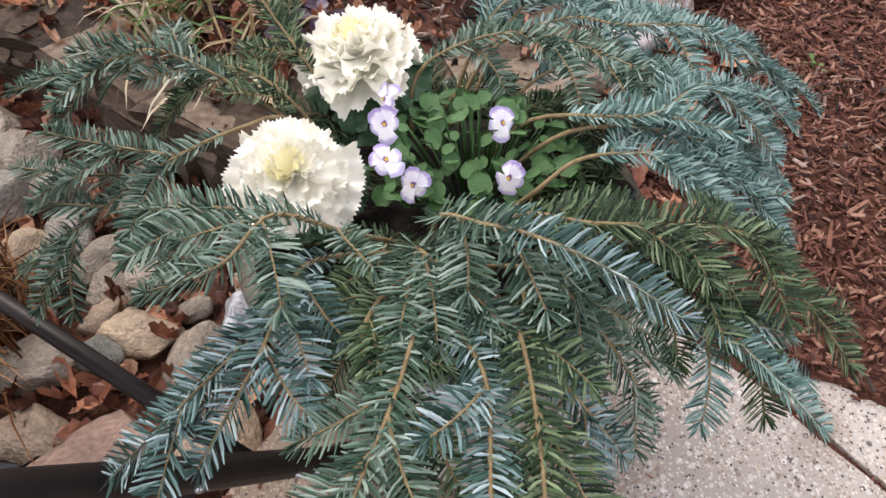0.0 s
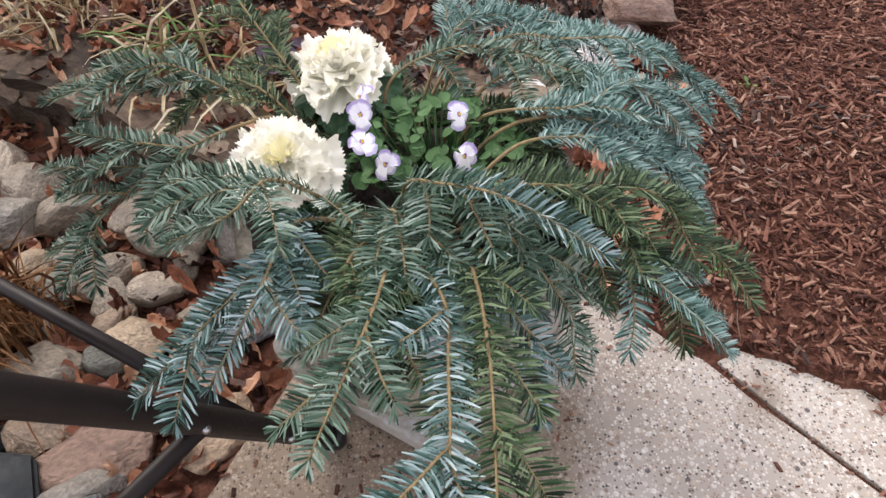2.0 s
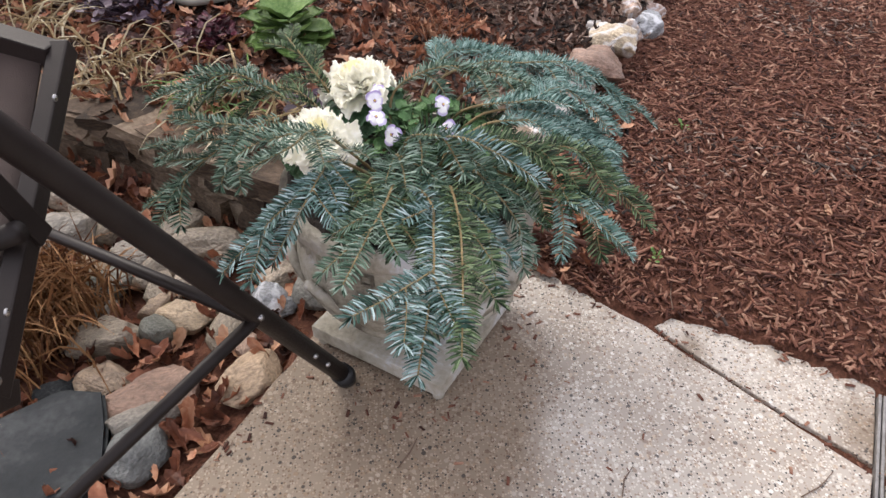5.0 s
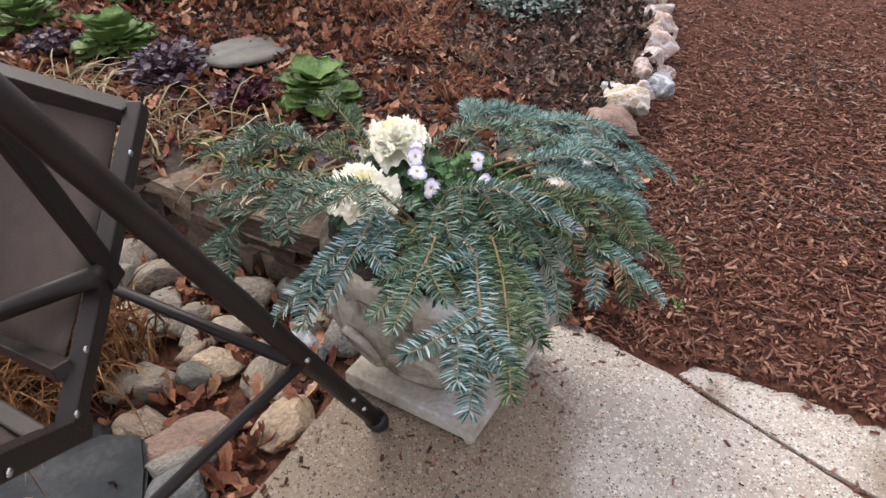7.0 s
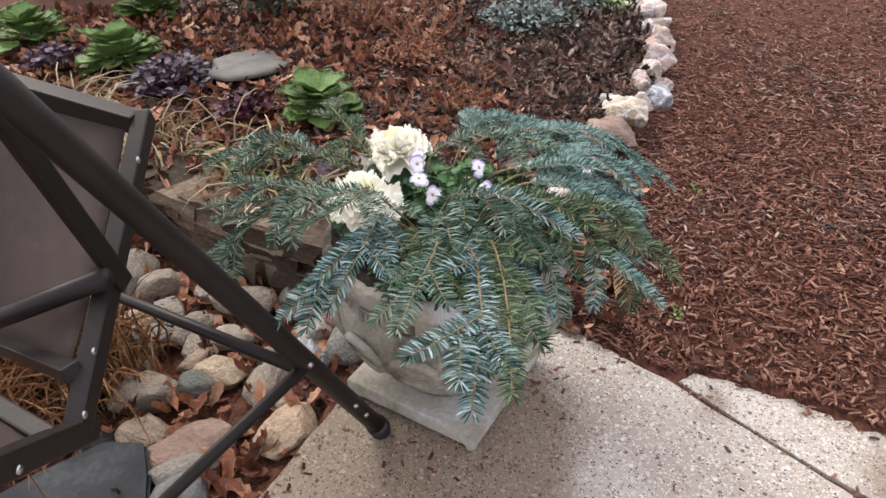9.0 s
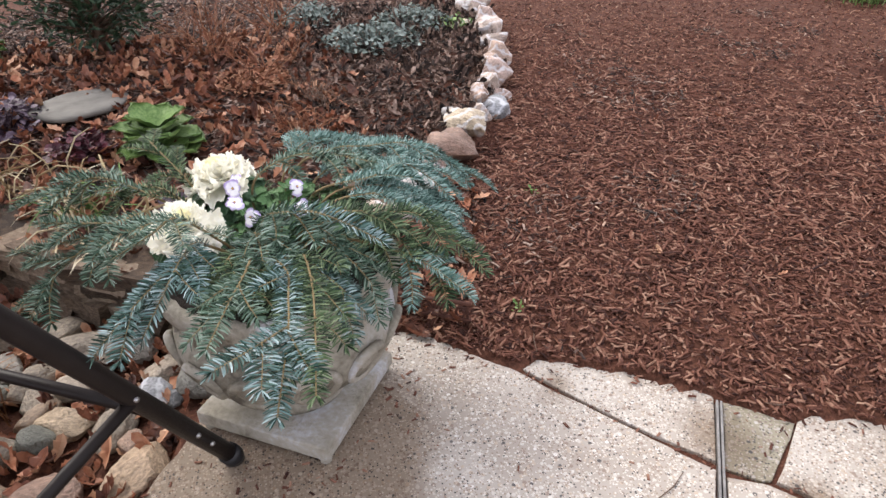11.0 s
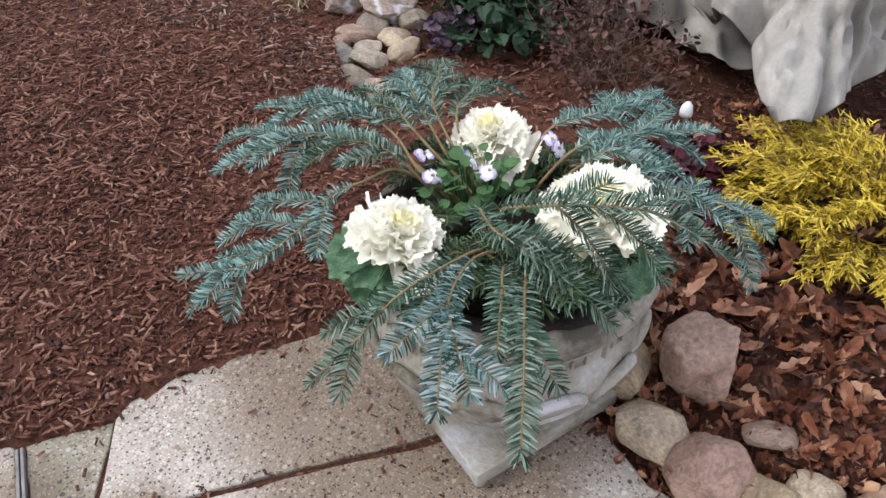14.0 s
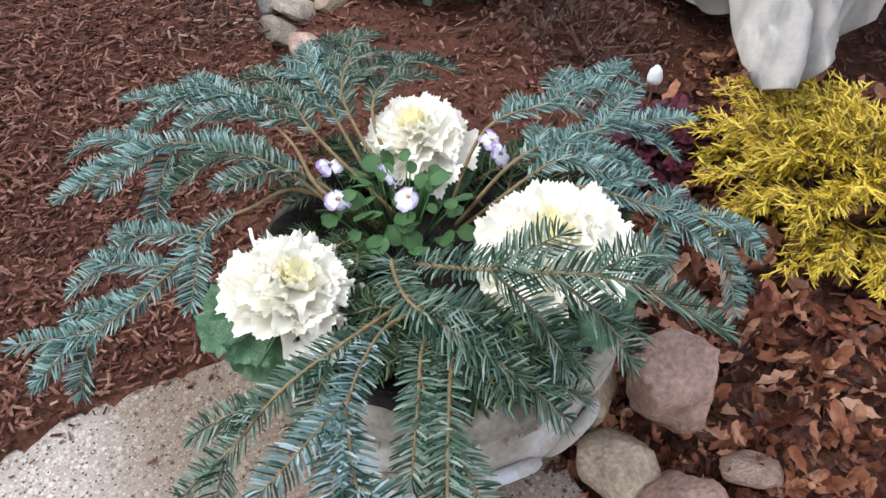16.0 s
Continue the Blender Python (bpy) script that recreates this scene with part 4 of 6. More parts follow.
fir(*M_, [(1.64, -0.37, 0.46), (1.702, -0.237, 0.56), (1.79, -0.19, 0.58), (1.884, -0.134, 0.56)], [(0.55, (1.76, -0.12, 0.56))], 6, 0.4, 0.024)
fir(*M_, [(1.65, -0.37, 0.46), (1.72, -0.27, 0.55), (1.871, -0.239, 0.54), (1.985, -0.234, 0.485)], [(0.6, (1.93, -0.17, 0.5))], 5, 0.35, 0.024)
fir(*B_, [(1.62, -0.36, 0.46), (1.7, -0.2, 0.57), (1.77, -0.13, 0.57), (1.826, -0.078, 0.55)], (), 6, 0.4, 0.024)
# short sprigs that fill the pots
for k, centre in enumerate((URN_L, URN_R)):
    rnd = random.Random(k + 50)
    for i in range(26):
        a = i * 2.4 + rnd.uniform(-0.3, 0.3)
        q, e = rnd.uniform(0.07, 0.16), rnd.uniform(0.17, 0.24)
        b = a + rnd.choice((-1, 1)) * rnd.uniform(0.2, 0.9)
        s0, s2 = Vector((centre.x + q * math.cos(a), centre.y + q * math.sin(a), 0.44)), Vector((centre.x + e * math.cos(b), centre.y + e * math.sin(b), rnd.uniform(0.45, 0.51)))
        fir(M_NEEDLE_GREEN, "short dark green fir sprig filling the urn", [s0, (s0 + s2) / 2 + Vector((0, 0, 0.03)), s2], (), 2, 0.1)


# ---- garden swing ----
def swing():
    ob = base("garden_swing", pose(-0.155, 0.372, 0), "dark brown metal garden swing with sling fabric seat", "swing")
    inv = Matrix.Translation((0.155, -0.372, 0))
    def add(name, bm, mat, label="", parent=ob, smooth=True):
        bmesh.ops.transform(bm, matrix=inv, verts=bm.verts)
        return part(name, bm, mat, parent, label, smooth)
    bm = bmesh.new()
    foot = Vector((-0.156, 0.39, 0.012))
    d = (Vector((-0.425, 0.018, 0.884)) - foot).normalized()
    tube_into(bm, [foot + d * s for s in (0.0, 0.5, 1.0, 1.6)], 0.0195, 16)
    leg = add("leg", bm, M_METAL)
    bm = bmesh.new()
    tube_into(bm, [foot - Vector((0, 0, 0.012)), foot + d * 0.004, foot + d * 0.03], [0.022, 0.0245, 0.024], 16)
    add("foot_cap", bm, M_BLACK, "black plastic foot cap", leg)
    bm = bmesh.new()
    tube_into(bm, [(-0.225, 0.285, 0.26), (-0.67, 0.55, 0.245), (-1.3, 0.92, 0.225)], 0.013, 12)
    add("brace", bm, M_METAL)
    bm = bmesh.new()
    tube_into(bm, [(-0.262, 0.235, 0.355), (-0.53, 0.055, 0.18), (-0.85, -0.16, -0.03)], 0.012, 12)
    add("brace", bm, M_METAL)
    def bar(name, a, b, w, h):
        bm = bmesh.new()
        a, b = Vector(a), Vector(b)
        m = (b - a).to_track_quat("X", "Z").to_matrix().to_4x4()
        m.translation = (a + b) / 2
        box_into(bm, m, (b - a).length, w, h, 0.003)
        return add(name, bm, M_METAL, smooth=False)

    def on(a, b, k):
        return Vector(a).lerp(Vector(b), k)
    top_r, top_l = (-0.5, 0.37, 0.762), (-0.7, 0.41, 0.811)
    mid_r, mid_l = (-0.486, 0.097, 0.648), (-0.634, 0.11, 0.584)
    low_r, low_l = (-0.5, 0.0, 0.575), (-0.7, 0.164, 0.48)
    sea_r, sea_l = (-0.5, -0.085, 0.548), (-0.6, -0.025, 0.547)
    bar("side_rail", (-0.49, 0.385, 0.768), (-0.49, -0.05, 0.522), 0.026, 0.032)
    bar("seat_rail", (-0.491, -0.022, 0.498), (-0.491, -0.42, 0.788), 0.026, 0.032)
    bar("back_rail", top_r, on(top_r, top_l, 3.2), 0.035, 0.03)
    bar("hanger", (-0.474, 0.138, 0.612), (-0.503, 0.0, 1.05), 0.012, 0.03)
    bm = bmesh.new()
    tube_into(bm, [on(mid_r, mid_l, q) for q in (-0.1, 1.0, 2.2)], 0.0145, 12)
    add("cross_tube", bm, M_METAL)
    bar("cross_rail", low_r, on(low_r, low_l, 2.2), 0.025, 0.022)
    bar("cross_rail", sea_r, on(sea_r, sea_l, 2.2), 0.025, 0.022)

    def sling(c):
        bm = bmesh.new()
        n = 12
        grid = []
        for i in range(n + 1):
            u = i / n
            a, b = on(c[0], c[1], 0.08 + 3.0 * u), on(c[2], c[3], 0.05 + 2.1 * u)
            grid.append([bm.verts.new(a.lerp(b, 0.03 + 0.95 * j / n) - Vector((0, 0, 0.012 * math.sin(math.pi * j / n)))) for j in range(n + 1)])
        for i in range(n):
            for j in range(n):
                bm.faces.new((grid[i][j], grid[i + 1][j], grid[i + 1][j + 1], grid[i][j + 1]))
        r = bmesh.ops.extrude_face_region(bm, geom=bm.faces[:])
        bmesh.ops.translate(bm, verts=[v for v in r["geom"] if isinstance(v, bmesh.types.BMVert)], vec=(0, 0.002, -0.003))
        bmesh.ops.recalc_face_normals(bm, faces=bm.faces)
        add("sling", bm, M_SLING, "brown woven sling fabric panel")
    sling((top_r, top_l, low_r, low_l))
    sling((sea_r, sea_l, (-0.492, -0.1, 0.565), (-0.492, -0.2, 0.635)))
    facing = Vector((0.0, -0.6, 1.15)) - (foot + d * 0.3)
    facing = (facing - d * facing.dot(d)).normalized()
    for z in (0.367, 0.177, 0.126):
        bm = bmesh.new()
        c = foot + d * ((z - 0.012) / d.z) + facing * 0.0195
        bmesh.ops.create_uvsphere(bm, u_segments=12, v_segments=8, radius=0.006, matrix=Matrix.Translation(c))
        add("bolt", bm, M_BOLT, "shiny zinc bolt head")
    for y, z in ((0.288, 0.735), (0.122, 0.636), (0.02, 0.592), (-0.044, 0.544), (-0.169, 0.598)):
        bm = bmesh.new()
        bmesh.ops.create_uvsphere(bm, u_segments=12, v_segments=8, radius=0.0055, matrix=pose(-0.476, y, z) @ Matrix.Diagonal((0.5, 1, 1, 1)))
        add("bolt", bm, M_BOLT, "shiny zinc bolt head")
    return ob


swing()


# ---- leaves, stones, plants: shared shapes ----
def leaf_mesh(name, mat, length=1.0, width=0.5, cup=0.15, bend=0.3, ruffle=0.0, lobes=0, seed=0, nu=7, nv=6, tip=0.6):
    """A leaf along +y from its stalk, with a cupped section, a bent midrib and a ruffled margin."""
    rnd = random.Random(seed)
    ph = rnd.uniform(0, 6)
    verts, faces = [], []
    for i in range(nu + 1):
        u = i / nu
        w = width * 0.5 * (math.sin(math.pi * min(1, u ** tip * 0.97 + 0.03)) ** 0.75 + 0.06)
        if tip < 0.6:
            k = (u - 0.1) / 0.9
            w = width * 0.5 * (max(0.0, 1 - abs(2 * k - 1) ** 2.3) ** (1 / 2.3) + 0.05) if k > 0 else width * 0.03
        if lobes:
            w *= 1 + 0.14 * math.sin(u * lobes * math.pi * 2 + ph)
        for j in range(nv + 1):
            v = j / nv * 2 - 1
            e = min(1.0, abs(v) ** 3.0 * min(1, u * 2) + max(0, u - 0.65) ** 1.5 * 3.5)
            around = (u if v > 0 else -u) * 11 + v * 5 * u
            fr = ruffle * length * e * (math.sin(around * 1.8 + ph) * 0.45 + math.sin(around * 3.7 + ph * 2) * 0.3)
            z = cup * width * v * v + bend * length * u * u + fr
            verts.append((w * v * (1 + 0.12 * ruffle * 5 * math.cos(around * 2.3 + ph) * e), length * u * (1 - 0.06 * v * v) + ruffle * 0.35 * length * e * math.sin(v * 9 + ph), z))
    for i in range(nu):
        for j in range(nv):
            a = i * (nv + 1) + j
            faces.append((a, a + 1, a + nv + 2, a + nv + 1))
    me = bpy.data.meshes.new(name)
    me.from_pydata(verts, [], faces)
    me.materials.append(mat)
    me.shade_smooth()
    return me


def fan_leaf(name, mat, width, cup, bend, ruffle, teeth, seed, nu=9, nv=18):
    """A fan-shaped leaf or petal along +y, widest near its rounded end, with a fringed margin."""
    rnd = random.Random(seed)
    ph = rnd.uniform(0, 6)
    verts, faces = [], []
    for i in range(nu + 1):
        u = i / nu
        for j in range(nv + 1):
            v = j / nv * 2 - 1
            half = width * 0.5 * (0.2 + 0.8 * u ** 0.75)
            y = u * (1 - 0.28 * v * v * u)
            x = half * v * (1 - 0.1 * v * v * u)
            e = max(u ** 4, abs(v) ** 5 * u)
            out = teeth * e * (1 if j % 2 else -0.6) * rnd.uniform(0.5, 1.3)
            z = cup * width * v * v * u + bend * u * u + ruffle * e * (math.sin(v * 6 + ph) * 0.6 + math.sin(v * 13 + ph * 2) * 0.4)
            verts.append((x + out * v, y + out * (1 - abs(v) * 0.6), z))
    for i in range(nu):
        for j in range(nv):
            a = i * (nv + 1) + j
            faces.append((a, a + 1, a + nv + 2, a + nv + 1))
    me = bpy.data.meshes.new(name)
    me.from_pydata(verts, [], faces)
    me.materials.append(mat)
    me.shade_smooth()
    return me


def child(name, me, parent, m):
    ob = new(name, me)
    ob.parent = parent
    ob.matrix_basis = m
    return ob


def scatter_mesh(name, shape, places, mat, parent=None, smooth=False):
    """Joins many copies of one small shape (verts, faces) at the poses given into one mesh."""
    sv = np.array(shape[0], dtype=float)
    allv, faces, o = [], [], 0
    for m in places:
        a = np.array(m)
        allv.append(sv @ a[:3, :3].T + a[:3, 3])
        faces += [tuple(i + o for i in f) for f in shape[1]]
        o += len(sv)
    return raw(name, np.concatenate(allv).tolist(), faces, mat, parent, smooth)


def turned(x, y, z, rx, ry, rz, s=1.0):
    return pose(x, y, z, rx, ry, rz) @ Matrix.Scale(s, 4)


LEAF_SHAPE = ([(0, 0, 0), (0.07, 0.16, 0.04), (0.2, 0.28, 0.1), (0.17, 0.42, 0.05), (0.26, 0.58, 0.13), (0.18, 0.7, 0.07), (0.17, 0.86, 0.09), (0, 1.0, 0.16), (-0.17, 0.84, 0.1), (-0.19, 0.68, 0.06), (-0.27, 0.56, 0.15), (-0.16, 0.4, 0.04), (-0.2, 0.26, 0.12), (-0.07, 0.15, 0.05), (0, 0.4, -0.03), (0, 0.7, 0.02)],
              [(0, 1, 14), (1, 2, 3, 14), (3, 15, 14), (3, 4, 5, 15), (5, 6, 7, 15), (15, 7, 8, 9), (15, 9, 10, 11), (15, 11, 14), (14, 11, 12, 13), (14, 13, 0)])
LEAF_CURLED = ([(x * (1 - 0.6 * abs(x) * 2), y * (1 - 0.25 * y * y), z + 2.6 * x * x + 0.45 * y * y) for x, y, z in LEAF_SHAPE[0]], LEAF_SHAPE[1])
OVAL = ([(0, 0, 0), (0.2, 0.2, 0.05), (0.3, 0.5, 0.1), (0.2, 0.8, 0.08), (0, 1, 0.0), (-0.2, 0.8, 0.08), (-0.3, 0.5, 0.1), (-0.2, 0.2, 0.05), (0, 0.5, 0.02)],
        [(0, 1, 8), (1, 2, 8), (2, 3, 8), (3, 4, 8), (4, 5, 8), (5, 6, 8), (6, 7, 8), (7, 0, 8)])
CHIP = ([(-0.5, -0.12, 0), (0.42, -0.16, 0), (0.5, 0.1, 0), (-0.4, 0.15, 0), (-0.46, -0.08, 0.09), (0.36, -0.12, 0.11), (0.42, 0.06, 0.1), (-0.36, 0.1, 0.12)],
        [(0, 1, 5, 4), (1, 2, 6, 5), (2, 3, 7, 6), (3, 0, 4, 7), (4, 5, 6, 7)])
BLADE = ([(-0.5, 0, 0), (0.5, 0, 0), (-0.5, 0.3, 0.24), (0.5, 0.3, 0.24), (-0.45, 0.62, 0.24), (0.45, 0.62, 0.24), (-0.3, 0.85, 0.08), (0.3, 0.85, 0.08), (0, 0.98, -0.12), (0, 0, 0.02), (0, 0.3, 0.22), (0, 0.62, 0.22), (0, 0.85, 0.07)],
         [(0, 9, 10, 2), (9, 1, 3, 10), (2, 10, 11, 4), (10, 3, 5, 11), (4, 11, 12, 6), (11, 5, 7, 12), (6, 12, 8), (12, 7, 8)])
ROUNDED = ([(0, 0, 0), (0.3, 0.1, 0.06), (0.46, 0.42, 0.1), (0.38, 0.75, 0.05), (0.14, 0.96, 0.09), (-0.14, 0.96, 0.04), (-0.38, 0.75, 0.1), (-0.46, 0.42, 0.05), (-0.3, 0.1, 0.07), (0, 0.5, 0.0)],
           [(0, 1, 9), (1, 2, 9), (2, 3, 9), (3, 4, 9), (4, 5, 9), (5, 6, 9), (6, 7, 9), (7, 8, 9), (8, 0, 9)])


def stone_meshes(count, mat, rough, name, seed):
    out = []
    for k in range(count):
        bm = bmesh.new()
        bmesh.ops.create_icosphere(bm, subdivisions=4, radius=1)
        rnd = random.Random(seed + k)
        off = Vector((rnd.uniform(0, 50), rnd.uniform(0, 50), rnd.uniform(0, 50)))
        cuts = [(Vector((rnd.gauss(0, 1), rnd.gauss(0, 1), rnd.gauss(0, 1))).normalized(), rnd.uniform(0.62, 0.9)) for _ in range(9)]
        for v in bm.verts:
            p = v.co.copy()
            v.co *= 1 + rough * noise.noise(p * 0.9 + off) + rough * 0.3 * noise.noise(p * 2.3 + off)
            for nrm, lim in cuts:
                over = v.co.dot(nrm) - lim
                if over > 0:
                    v.co -= nrm * over * min(0.95, 0.45 + rough)
            v.co += p * rough * 0.1 * noise.noise(p * 6 + off)
        me = bpy.data.meshes.new(name)
        bm.to_mesh(me)
        bm.free()
        me.materials.append(mat)
        me.shade_smooth()
        out.append(me)
    return out


ROUND = stone_meshes(9, M_STONE, 0.34, "river_stone", 10)
ANGULAR = stone_meshes(6, M_STONE, 0.52, "river_stone", 120)
TANS = stone_meshes(5, M_TAN, 0.36, "river_stone", 210)
TAN_SHARP = stone_meshes(2, M_TAN, 0.5, "river_stone", 260)
PALES = stone_meshes(8, M_PALE, 0.62, "border_stone", 40)
GREYS = stone_meshes(3, M_GREYSTONE, 0.35, "grey_stone", 70)
DARKS = stone_meshes(1, M_SLATE, 0.35, "grey_stone", 75)
BLOCKY = stone_meshes(2, M_REDSTONE, 0.62, "river_stone", 330)


LAID = []


def stone(name, meshes, x, y, r, z, label, group, flat=0.7, rnd=random.Random(5), long=1.25, turn=None):
    LAID.append((x, y, r))
    ob = new(name, rnd.choice(meshes))
    turn = rnd.uniform(0, 180) if turn is None else turn
    ob.matrix_basis = pose(x, y, z + r * flat * 0.62, rnd.uniform(-12, 12), rnd.uniform(-12, 12), turn) @ Matrix.Diagonal((r * long, r * rnd.uniform(0.85, 1.0), r * flat, 1))
    return tagged(ob, label, "stone", group)


# ---- kale and violas in the urns ----
KALE_CORE = [fan_leaf("heart_leaf", M_KALE_CORE, 0.95, 0.25, 0.2, 0.1, 0.06, s) for s in (1, 2)]
KALE_CREAM = [fan_leaf("cream_leaf", M_KALE, 1.55, 0.04, 0.08, 0.26, 0.04, s, 10, 44) for s in (3, 4, 5, 8)]
KALE_OUTER = [fan_leaf("green_leaf", M_KALE_GREEN, 1.25, 0.06, -0.2, 0.16, 0.03, s) for s in (6, 7)]


def kale(x, y, z, r, lean_x, lean_y, seed):
    rnd = random.Random(seed)
    ob = base("ornamental_kale", pose(x, y, z - r * 0.75, lean_x, lean_y, rnd.uniform(0, 360)), "cream white ornamental kale with frilled leaves planted in the urn", "ornamental kale", "kale in the urns")
    bm = bmesh.new()
    tube_into(bm, [(0, 0, -0.07), (0, 0, 0), (0, 0, r * 0.3)], [0.012, 0.014, 0.01], 8)
    part("stalk", bm, M_KALE_GREEN, ob)
    n = 45
    for i in range(n):
        f = i / (n - 1)
        a = i * 137.5 + rnd.uniform(-12, 12)
        if i < 7:
            me, s, nm, tilt = rnd.choice(KALE_CORE), r * 0.4, "heart_leaf", 58 - 4 * i
        elif i < 34:
            g = (i - 7) / 26
            me, s, nm, tilt = rnd.choice(KALE_CREAM), r * (0.45 + 0.47 * g), "cream_leaf", 50 - 50 * g
        else:
            g = (i - 34) / 10
            me, s, nm, tilt = rnd.choice(KALE_OUTER), r * (0.9 + 0.16 * g), "green_leaf", -2 - 26 * g
        s *= rnd.uniform(0.9, 1.12)
        tilt += rnd.uniform(-11, 11)
        child(nm, me, ob, pose(0, 0, r * 0.5 * (1 - f) + 0.004, 0, 0, a) @ pose(0, r * 0.06 * f, 0, tilt, rnd.uniform(-10, 10), 0) @ Matrix.Scale(s, 4))
    return ob


kale(-0.165, 0.513, 0.57, 0.074, 16, -14, 1)
kale(-0.1, 0.7, 0.585, 0.086, 2, -8, 2)
kale(1.41, -0.34, 0.55, 0.09, 10, -16, 3)
kale(1.735, -0.34, 0.55, 0.086, -8, 6, 4)
kale(1.612, -0.592, 0.572, 0.1, 10, 8, 5)

PETALS = [fan_leaf("petal", m, 1.15, 0.1, -0.3, 0.09, 0.0, 20 + k, 7, 12) for k, m in enumerate((M_PETAL_W, M_PETAL_P))]
EYE_ME = leaf_mesh("eye", M_PETAL_Y, 1, 0.9, 0.1, 0.05, 0.0, seed=30, nu=3, nv=4)
VIOLA_LEAF = leaf_mesh("leaf", M_GREEN, 1, 0.8, 0.12, -0.2, 0.03, lobes=0, seed=31, nu=7, nv=4, tip=0.5)


def viola(cx, cy, cz, flowers, leaves, spread, seed):
    """A clump of small violas: oval leaves on stalks, flowers with two violet and three white petals."""
    rnd = random.Random(seed)
    ob = base("viola_plant", pose(cx, cy, cz), "green viola plant with white and purple flowers in the urn", "viola", "violas in the urns")
    bm = bmesh.new()
    for k in range(leaves):
        a, q = rnd.uniform(0, 360), spread * math.sqrt(rnd.random())
        x, y = q * math.cos(radians(a)), q * math.sin(radians(a))
        z = 0.1 * (1 - 0.6 * (q / spread) ** 2) * rnd.uniform(0.6, 1.1)
        tube_into(bm, [(x * 0.5, y * 0.5, -0.01), (x * 0.8, y * 0.8, z * 0.6), (x, y, z)], 0.0011, 4)
        child("leaf", VIOLA_LEAF, ob, pose(x, y, z, rnd.uniform(-20, 55), rnd.uniform(-35, 35), a - 90 + rnd.uniform(-60, 60)) @ Matrix.Scale(rnd.uniform(0.014, 0.033), 4))
    part("stem_mass", bm, M_GREEN, ob)["kind"] = "stuff"
    for fx, fy, fz, face in flowers:
        x, y, z = fx - cx, fy - cy, fz - cz
        bm = bmesh.new()
        tube_into(bm, [(x * 0.6, y * 0.6, 0), (x * 0.9, y * 0.9, z * 0.7), (x, y, z)], 0.0011, 4)
        fl = part("flower", bm, M_GREEN, ob)
        m = pose(x, y, z, rnd.uniform(15, 66), rnd.uniform(-28, 28), face + rnd.uniform(-25, 25))
        for ang, me, s, up in ((180, PETALS[0], 0.0165, 0.0), (115, PETALS[0], 0.0125, 0.001), (245, PETALS[0], 0.0125, 0.001), (32, PETALS[1], 0.0145, -0.0015), (-32, PETALS[1], 0.0145, -0.002)):
            child("petal", me, fl, m @ pose(0, 0, up, 0, 0, ang) @ pose(0, 0, 0, rnd.uniform(-25, 30), rnd.uniform(-12, 12), 0) @ Matrix.Scale(s * 1.22, 4))
        child("eye", EYE_ME, fl, m @ pose(0, 0.002, 0.003, 0, 0, 180) @ Matrix.Scale(0.0042, 4))
    return ob


viola(0.04, 0.55, 0.47, [(-0.06, 0.545, 0.61, -20), (-0.058, 0.5, 0.615, 10), (-0.055, 0.46, 0.605, 25), (-0.03, 0.46, 0.57, -15), (0.062, 0.53, 0.59, 20), (0.066, 0.46, 0.58, -30)], 150, 0.11, 11)
viola(1.6, -0.38, 0.46, [(1.6, -0.28, 0.54, 40), (1.545, -0.33, 0.545, 60), (1.6, -0.37, 0.56, 20), (1.555, -0.425, 0.58, -60), (1.735, -0.45, 0.55, -40), (1.72, -0.47, 0.545, 10)], 60, 0.085, 12)


# ---- stone border, creek and wall ----
CREEK_STONES = [(-0.72, 0.85, 0.055), (-0.76, 0.59, 0.066), (-0.59, 0.66, 0.055), (-0.47, 0.61, 0.052), (-0.71, 0.45, 0.054), (-0.59, 0.32, 0.053), (-1.0, 1.15, 0.064), (-0.58, 0.95, 0.067), (-0.81, 0.91, 0.056),
                (-0.55, 0.87, 0.036), (-0.59, 0.8, 0.043), (-0.68, 0.77, 0.05), (-0.37, 0.79, 0.048), (-0.67, 0.7, 0.041), (-0.41, 0.54, 0.034), (-0.9, 0.87, 0.048), (-0.46, 0.95, 0.052)]
CREEK_MORE = [(-1.01, 1.0, 0.077), (-0.95, 0.72, 0.06), (-0.7, 1.04, 0.065), (-1.1, 1.22, 0.07), (-0.3, 0.86, 0.05), (-0.88, 1.05, 0.06), (-1.25, 1.0, 0.08), (-1.3, 0.8, 0.07), (-0.85, 0.3, 0.06), (-1.16, 1.1, 0.05), (-0.5, 0.73, 0.03), (-0.82, 0.7, 0.035)]
rs = random.Random(9)
for x, y, r in CREEK_STONES + CREEK_MORE:
    stone("river_stone", ROUND + ANGULAR, x, y, r * 1.14, ground_z(x, y) + 0.004, "rounded tan river stone among fallen leaves", "stones in the creek bed", rs.uniform(0.6, 0.8), rs)
stone("river_stone", BLOCKY, -0.57, 0.41, 0.092, ground_z(-0.57, 0.41), "flat reddish brown stone among fallen leaves", "stones in the creek bed", 0.42, rs, 1.2, 12)
stone("river_stone", TAN_SHARP, -0.38, 0.42, 0.07, ground_z(-0.38, 0.42), "pale angular stone beside the terrace edge", "stones in the creek bed", 0.55, rs, 1.2, 20)
stone("river_stone", PALES, -0.37, 0.69, 0.066, ground_z(-0.37, 0.69), "pale rounded stone beside the stone urn", "stones in the creek bed", 0.6, rs, 1.15, -20)
stone("river_stone", GREYS, -0.235, 0.715, 0.082, ground_z(-0.235, 0.715), "grey green stone leaning beside the stone urn", "stones in the creek bed", 0.9, rs, 1.1, 120)
